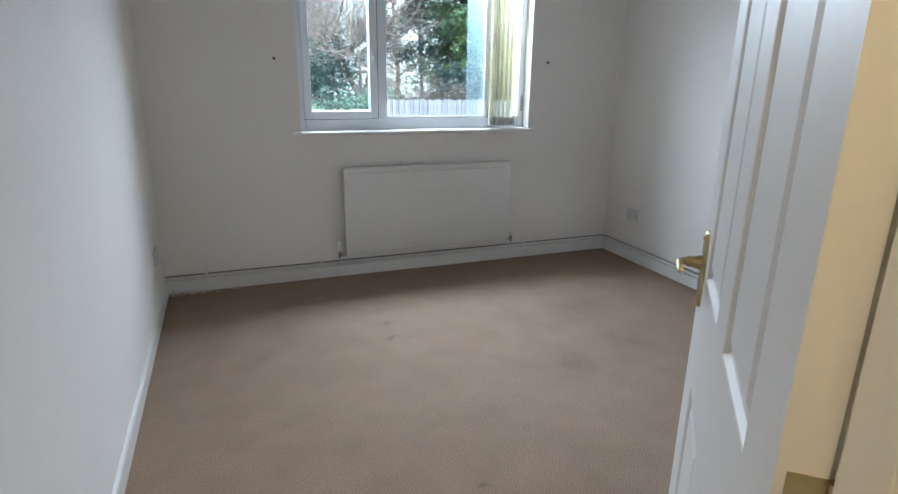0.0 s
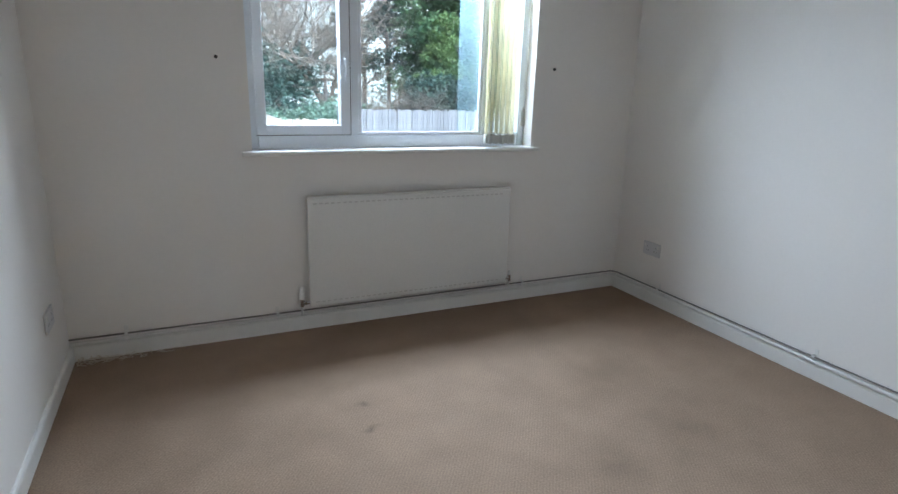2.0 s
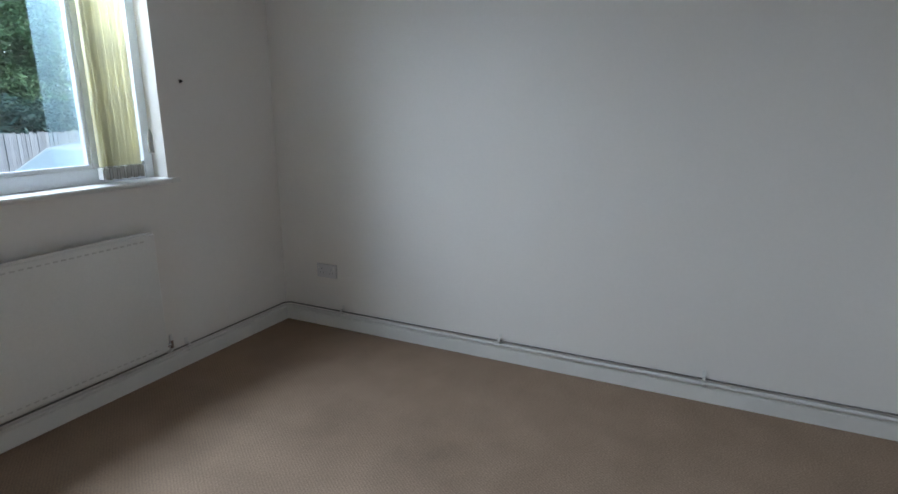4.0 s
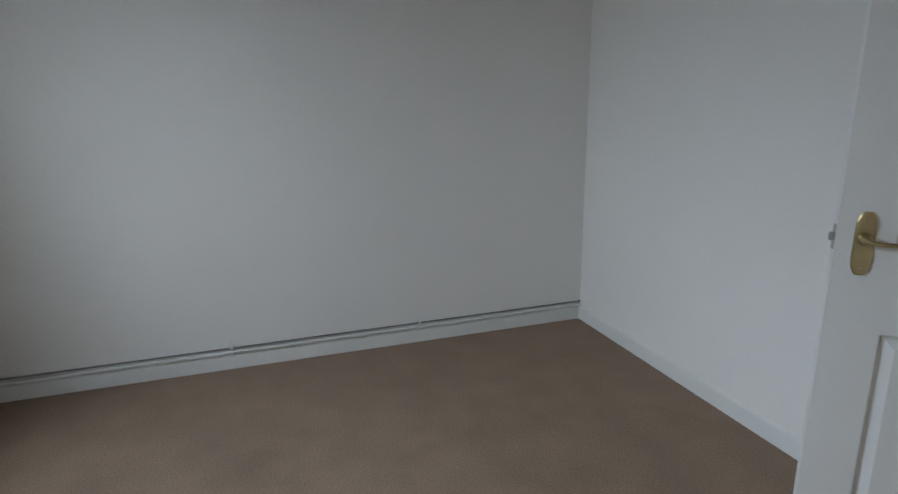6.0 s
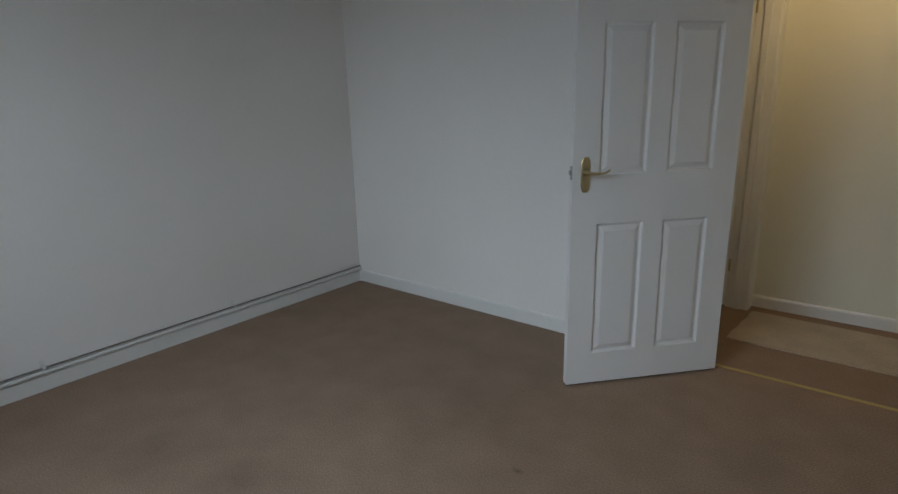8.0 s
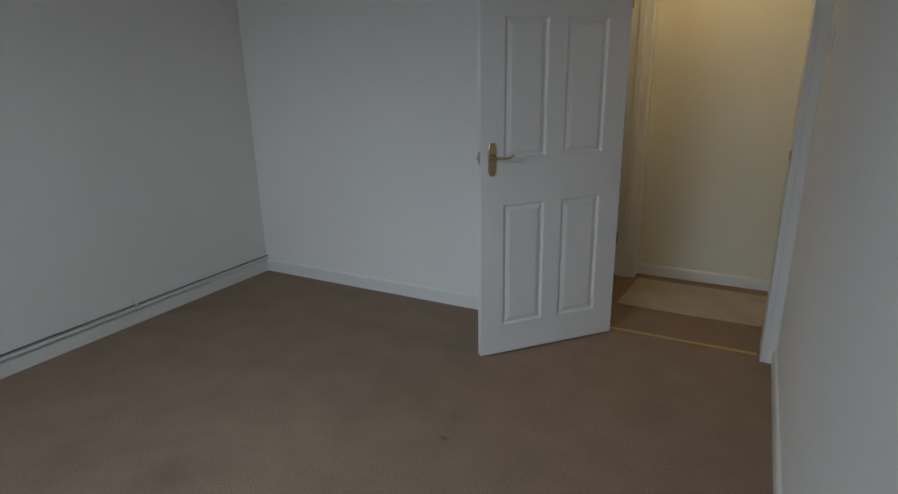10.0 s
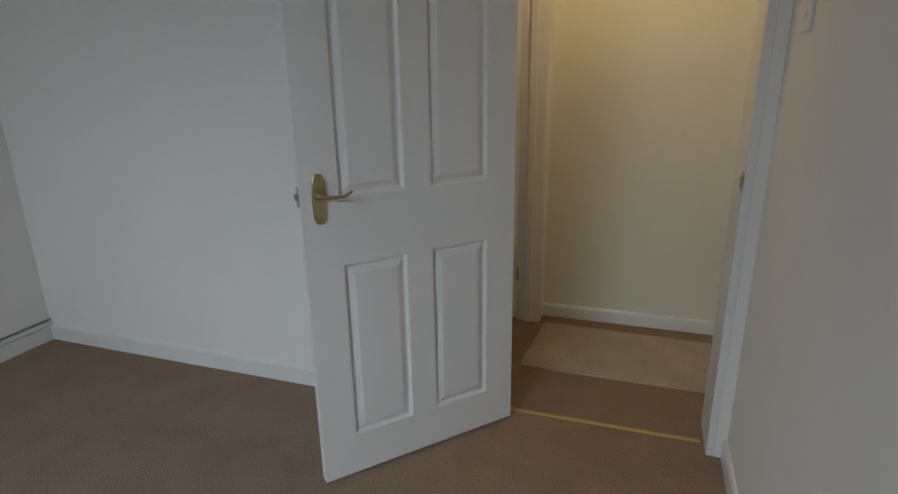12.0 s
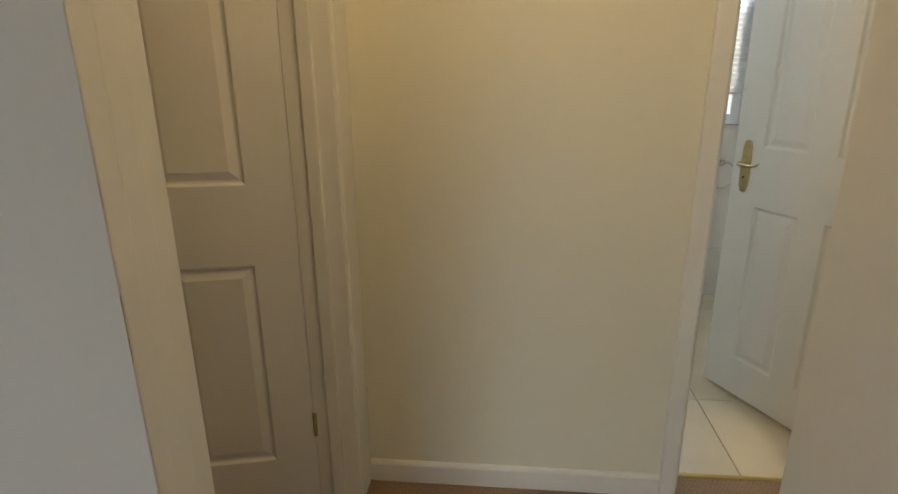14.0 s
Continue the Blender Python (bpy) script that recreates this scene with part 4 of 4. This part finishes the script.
def fence(x0, x1, y, top, material, label, board=0.078):
    f = thing("fence", label, "fence", group="garden fences")
    n = int((x1 - x0) / board)
    mes = [finish("board", box_bm((0, -0.009, 0), (board * w, 0.009, h), 0.003, 1), material) for w, h in ((0.95, top - G - 0.045), (0.97, top - G - 0.03), (0.93, top - G - 0.065))]
    for i in range(n):
        b = new("board", mes[frng.randrange(3)])
        b.parent = f
        b.matrix_basis = pose(x0 + i * board, y + frng.uniform(-0.006, 0.006), G + 0.03, 0, frng.uniform(-0.4, 0.4), 0)
    for k in range(int((x1 - x0) / 2.4) + 1):
        part("post", box_bm((x0 + k * 2.4 - 0.05, y + 0.02, G), (x0 + k * 2.4 + 0.05, y + 0.12, top - 0.03), 0.006), material, f)
    for z in (G + 0.3, (top + G) / 2, top - 0.3):
        part("rail", box_bm((x0, y + 0.012, z), (x1, y + 0.05, z + 0.08), 0.004), material, f)
    return f


fence(3.98, 14.5, 14.0, 0.83, M_FENCE, "weathered grey upright-board wooden fence")
fence(-4.0, 3.9, 14.0, 0.60, M_NEWFENCE, "new pale wooden board fence")


def leaf_cloud(name, centres, count, size, material, parent, seed, flat=0.5):
    """Many small folded leaves scattered in clumps; each centre is (x, y, z, rx, ry, rz)."""
    r = np.random.default_rng(seed)
    cs = np.array(centres)
    wts = (cs[:, 3] * cs[:, 4] * cs[:, 5]) ** 0.67
    pick = r.choice(len(cs), count, p=wts / wts.sum())
    d = r.normal(size=(count, 3))
    d /= np.linalg.norm(d, axis=1)[:, None]
    rad = r.uniform(0.25, 1, count) ** 0.45
    lump = 1 + 0.25 * np.sin(d[:, 0] * 9 + pick) * np.cos(d[:, 2] * 7 + pick * 2)
    p = cs[pick, :3] + d * cs[pick, 3:] * (rad * lump)[:, None]
    u = r.normal(size=(count, 3))
    u[:, 2] *= flat
    u /= np.linalg.norm(u, axis=1)[:, None]
    v = np.cross(u, r.normal(size=(count, 3)))
    v /= np.linalg.norm(v, axis=1)[:, None]
    s = size * r.uniform(0.6, 1.4, count)[:, None]
    verts = np.stack([p - u * s, p + v * s * 0.45, p + u * s, p - v * s * 0.45], 1).reshape(-1, 3)
    faces = np.arange(count * 4).reshape(-1, 4)
    me = bpy.data.meshes.new(name)
    me.from_pydata(verts.tolist(), [], faces.tolist())
    me.materials.append(material)
    ob = new(name, me)
    ob.parent = parent
    return ob


def branching(base, direction, length, radius, depth, rng, out, droop=0.0, spread=0.6, kids=3):
    """Limbs as tapering bent tubes, each with smaller ones growing from it."""
    pts, rad = [Vector(base)], [radius]
    d = Vector(direction).normalized()
    steps = 5
    for i in range(steps):
        d = (d + Vector((rng.uniform(-1, 1), rng.uniform(-1, 1), rng.uniform(-0.6, 0.8) - droop)) * 0.16).normalized()
        pts.append(pts[-1] + d * length / steps)
        rad.append(radius * (1 - 0.6 * (i + 1) / steps))
    out.append((pts, rad, 7 if depth > 2 else 4))
    if depth <= 0:
        return
    for k in range(kids):
        i = rng.randint(2, steps)
        side = Vector((rng.uniform(-1, 1), rng.uniform(-1, 1), rng.uniform(-0.3, 0.9))).normalized()
        branching(pts[i], d * (1 - spread) + side * spread, length * rng.uniform(0.55, 0.8), rad[i] * 0.75, depth - 1, rng, out, droop, spread, kids)


def limbs(name, items, parent):
    """All limbs of a tree in one mesh."""
    verts, faces = [], []
    for pts, rad, seg in items:
        base = len(verts)
        ref = None
        for i, p in enumerate(pts):
            d = (pts[min(i + 1, len(pts) - 1)] - pts[max(i - 1, 0)]).normalized()
            ref = d.orthogonal().normalized() if ref is None else (ref - d * ref.dot(d)).normalized()
            s = d.cross(ref)
            verts += [tuple(p + (ref * math.cos(6.2832 * k / seg) + s * math.sin(6.2832 * k / seg)) * rad[i]) for k in range(seg)]
        for i in range(len(pts) - 1):
            for k in range(seg):
                a, b = base + i * seg, base + (i + 1) * seg
                faces.append((a + k, a + (k + 1) % seg, b + (k + 1) % seg, b + k))
    me = bpy.data.meshes.new(name)
    me.from_pydata(verts, [], faces)
    me.materials.append(M_BARK)
    ob = new(name, me)
    ob.parent = parent
    return ob


def bare_tree(x, y, height, lean, seed, label, depth=5):
    rng = random.Random(seed)
    t = thing("bare_tree", label, "tree")
    out = []
    branching((x, y, G), (lean, 0, 1), height * 0.36, height * 0.013, depth, rng, out, spread=0.68, kids=6)
    limbs("trunk", out[:1], t)
    limbs("branches", out[1:], t)
    return t


def leafy_tree(name, x, y, height, width, seed, label, material, count, size, clumps, low=0.15, cone=0.0):
    rng = random.Random(seed)
    t = thing(name, label, "tree")
    items = [([Vector((x + 0.1 * math.sin(k), y, G + height * k / 8)) for k in range(9)], [height * 0.011 * (1 - 0.09 * k) for k in range(9)], 8)]
    limbs("trunk", items, t)
    cs, br = [], []
    for k in range(clumps):
        f = low + (1 - low) * (k + 0.5) / clumps
        reach = width * ((1 - f) * cone + (1 - cone) * math.sin(math.pi * min(1, 0.15 + f * 0.8))) * rng.uniform(0.35, 1.0)
        a = rng.uniform(0, 6.283)
        c = Vector((x + math.cos(a) * reach, y + math.sin(a) * reach, G + height * f + rng.uniform(-0.3, 0.3)))
        r = width * rng.uniform(0.22, 0.42)
        cs.append((c.x, c.y, c.z, r, r, r * rng.uniform(0.6, 0.9)))
        root = Vector((x, y, c.z - reach * 0.4))
        br.append(([root, (root + c) / 2 + Vector((0, 0, 0.1)), c], [0.05, 0.035, 0.012], 5))
    limbs("limbs", br, t)
    leaf_cloud("crown", cs, count, size, material, t, seed)
    return t


leafy_tree("conifer_tree", 10.0, 20.5, 9.0, 2.5, 3, "dense bright green conifer behind the fence", M_CONIFER, 100000, 0.075, 130, 0.06, 0.25)
leafy_tree("ivy_tree", 8.5, 24.0, 9.5, 1.3, 5, "slender ivy-covered tree with gaps of sky", M_IVY, 16000, 0.06, 38, 0.30, 0.1)
leafy_tree("ivy_tree", 7.0, 22.5, 9.5, 1.5, 6, "slender ivy-covered tree with gaps of sky", M_IVY, 22000, 0.06, 46, 0.26, 0.1)
# leaf mass added before the conifer to give its bright highlight
leafy_tree("conifer_highlight", 8.7, 18.8, 4.1, 1.0, 9, "bright yellow-green leaf mass added as the conifer's lit highlight", M_CONIFER_LIT, 22000, 0.05, 36, 0.42, 0.3)
leafy_tree("ivy_tree", 14.8, 21.0, 8.0, 2.6, 8, "broad evergreen tree behind the fence", M_IVY, 14000, 0.09, 40, 0.10, 0.2)
bare_tree(5.3, 19.0, 10.0, -0.42, 11, "leafless brown tree with arching branches")
bare_tree(2.3, 22.0, 10.0, 0.15, 12, "leafless brown tree with spreading branches")
bare_tree(4.2, 25.0, 11.0, -0.1, 15, "leafless brown tree with spreading branches")
bare_tree(0.6, 26.0, 11.0, 0.1, 16, "leafless brown tree with spreading branches")
bare_tree(5.6, 17.5, 3.8, 0.05, 17, "leafless brown twiggy shrub behind the fence", 4)
bare_tree(4.9, 17.8, 3.4, 0.1, 19, "leafless brown twiggy shrub behind the fence", 4)
bare_tree(7.8, 18.2, 3.2, 0.0, 18, "leafless brown twiggy shrub behind the fence", 4)
bare_tree(6.4, 17.5, 3.6, 0.1, 13, "leafless brown twiggy shrub behind the fence", 4)
bare_tree(7.2, 17.0, 3.2, -0.1, 14, "leafless brown twiggy shrub behind the fence", 4)


def bush(x, y, w, h, seed, label, material, count, size):
    rng = random.Random(seed)
    b = thing("bush", label, "bush")
    cs = [(x + rng.uniform(-w, w) * 0.75, y + rng.uniform(-0.6, 0.6), G + h * rng.uniform(0.3, 0.82), w * 0.42, 0.6, h * 0.24) for k in range(16)]
    out = []
    for k in range(6):
        branching((x + rng.uniform(-0.3, 0.3), y, G), (rng.uniform(-0.8, 0.8), 0, 1), h * 0.6, 0.03, 1, rng, out)
    limbs("stems", out, b)
    leaf_cloud("leaves", cs, count, size, material, b, seed)
    return b


bush(2.5, 18.2, 1.9, 3.4, 21, "tall blue-green evergreen bush behind the fence", M_LAUREL, 12000, 0.07)
bush(3.5, 16.0, 1.8, 1.75, 22, "low pale green bush just behind the fence", M_PALELEAF, 10000, 0.05)
bush(1.4, 17.0, 1.3, 2.9, 23, "dark evergreen bush behind the fence", M_IVY, 9000, 0.07)
bush(8.4, 17.3, 1.6, 2.5, 24, "dark evergreen bush behind the fence", M_IVY, 12000, 0.07)
bush(10.6, 17.2, 1.4, 2.3, 27, "dark evergreen bush behind the fence", M_IVY, 8000, 0.07)
bush(12.3, 16.5, 1.3, 2.6, 25, "pale grey-green shrub behind the fence", M_LAUREL, 5000, 0.06)

hr = random.Random(31)
hedge = tagged(new("far_hedge"), "distant evergreen hedge and woodland", "hedge", kind="stuff")
leaf_cloud("leaves", [(-14 + 1.6 * k, 31 + hr.uniform(-1, 1), 0.2, 1.6, 0.9, 1.5 + hr.uniform(-0.3, 0.9)) for k in range(38)], 26000, 0.11, M_IVY, hedge, 31)

# garden shed roof beyond the new fence
shed = thing("garden_shed", "small shed with a pinkish felt roof beyond the fence", "shed")
bm = bmesh.new()
v = [bm.verts.new(p) for p in ((-0.6, 14.4, 0.42), (3.0, 14.4, 0.42), (3.0, 15.9, 0.42), (-0.6, 15.9, 0.42), (1.2, 14.4, 1.12), (1.2, 15.9, 1.12))]
for f in ((0, 1, 4), (2, 3, 5), (1, 2, 5, 4), (3, 0, 4, 5), (0, 3, 2, 1)):
    bm.faces.new([v[i] for i in f])
part("roof", bm, M_ROOF, shed)
part("wall", box_bm((-0.5, 14.5, G), (2.9, 15.8, 0.43)), M_NEWFENCE, shed)


# ---- parked car ----
def car(m):
    c = thing("car", "white hatchback car parked by the fence", "car", m)
    outline = [(-2.0, 0.28), (-2.05, 0.55), (-1.98, 0.78), (-1.75, 0.92), (-1.35, 1.33), (-1.0, 1.45), (0.0, 1.48), (0.55, 1.40), (1.15, 1.00), (1.85, 0.86), (2.05, 0.66), (2.08, 0.30)]
    def section(pts, half):
        bm = bmesh.new()
        cols = []
        for px, pz in pts:
            tuck = half - max(0, pz - 0.85) * 0.30
            cols.append([bm.verts.new((px, s * tuck * k, pz)) for s, k in ((-1, 1), (-1, 0.5), (1, 0), (1, 0.5), (1, 1))])
        for a, b in zip(cols, cols[1:]):
            for i in range(4):
                bm.faces.new((a[i], a[i + 1], b[i + 1], b[i]))
        for side in (0, 4):
            bm.faces.new([q[side] for q in cols])
        bm.faces.new(cols[0] and [cols[0][i] for i in range(5)] + [cols[-1][i] for i in range(4, -1, -1)])
        return bm
    part("body", section(outline, 0.88), M_CARPAINT, c, "", True)
    for s in (-1, 1):
        for pts in (((-1.25, 0.95), (-1.03, 1.25), (-0.2, 1.31), (-0.2, 0.95)), ((-0.12, 0.95), (-0.12, 1.31), (0.40, 1.25), (0.90, 0.98))):
            bm = bmesh.new()
            bm.faces.new([bm.verts.new((px, s * (0.885 - max(0, pz - 0.85) * 0.30), pz)) for px, pz in pts])
            ex = bmesh.ops.extrude_face_region(bm, geom=bm.faces[:])
            for q in ex["geom"]:
                if isinstance(q, bmesh.types.BMVert):
                    q.co.y -= s * 0.02
            part("side_window", bm, M_CARGLASS, c, "glass coloured pale blue for the reflected sky")
    for pts in (((0.60, 1.385), (1.12, 1.03)), ((-1.05, 1.445), (-1.37, 1.33))):
        bm = bmesh.new()
        (xa, za), (xb, zb) = pts
        bm.faces.new([bm.verts.new(p) for p in ((xa, -0.62, za + 0.01), (xa, 0.62, za + 0.01), (xb, 0.74, zb + 0.01), (xb, -0.74, zb + 0.01))])
        ex = bmesh.ops.extrude_face_region(bm, geom=bm.faces[:])
        for q in ex["geom"]:
            if isinstance(q, bmesh.types.BMVert):
                q.co.z -= 0.02
        part("windscreen", bm, M_CARGLASS, c, "glass coloured pale blue for the reflected sky")
    for wx in (-1.3, 1.3):
        for s in (-1, 1):
            wl = part("wheel", cyl_bm((wx, s * 0.72, 0.3), (wx, s * 0.9, 0.3), 0.3, seg=28), M_TYRE, c)
            part("rim", cyl_bm((wx, s * 0.895, 0.3), (wx, s * 0.91, 0.3), 0.2, 0.17, 24), M_STEEL, wl)
    return c


car(pose(7.0, 10.8, G, 0, 0, 185))

# ---- floor tiles in the bathroom ----
bath_floor = bpy.data.objects["bathroom_floor"]
for i in range(6):
    for j in range(4):
        x, y = -0.367 + 0.45 * (i - 3), HB - 0.004 - 0.45 * (j + 1)
        xa, xb, ya, yb = max(x, -1.3), min(x + 0.45, 0.4), max(y, BF), y + 0.45
        if xb - xa < 0.02 or yb - ya < 0.02:
            continue
        part("tile", box_bm((xa + 0.0015, ya + 0.0015, -0.011), (xb - 0.0015, yb - 0.0015, 0.0), 0.001, 1), M_TILE, bath_floor)
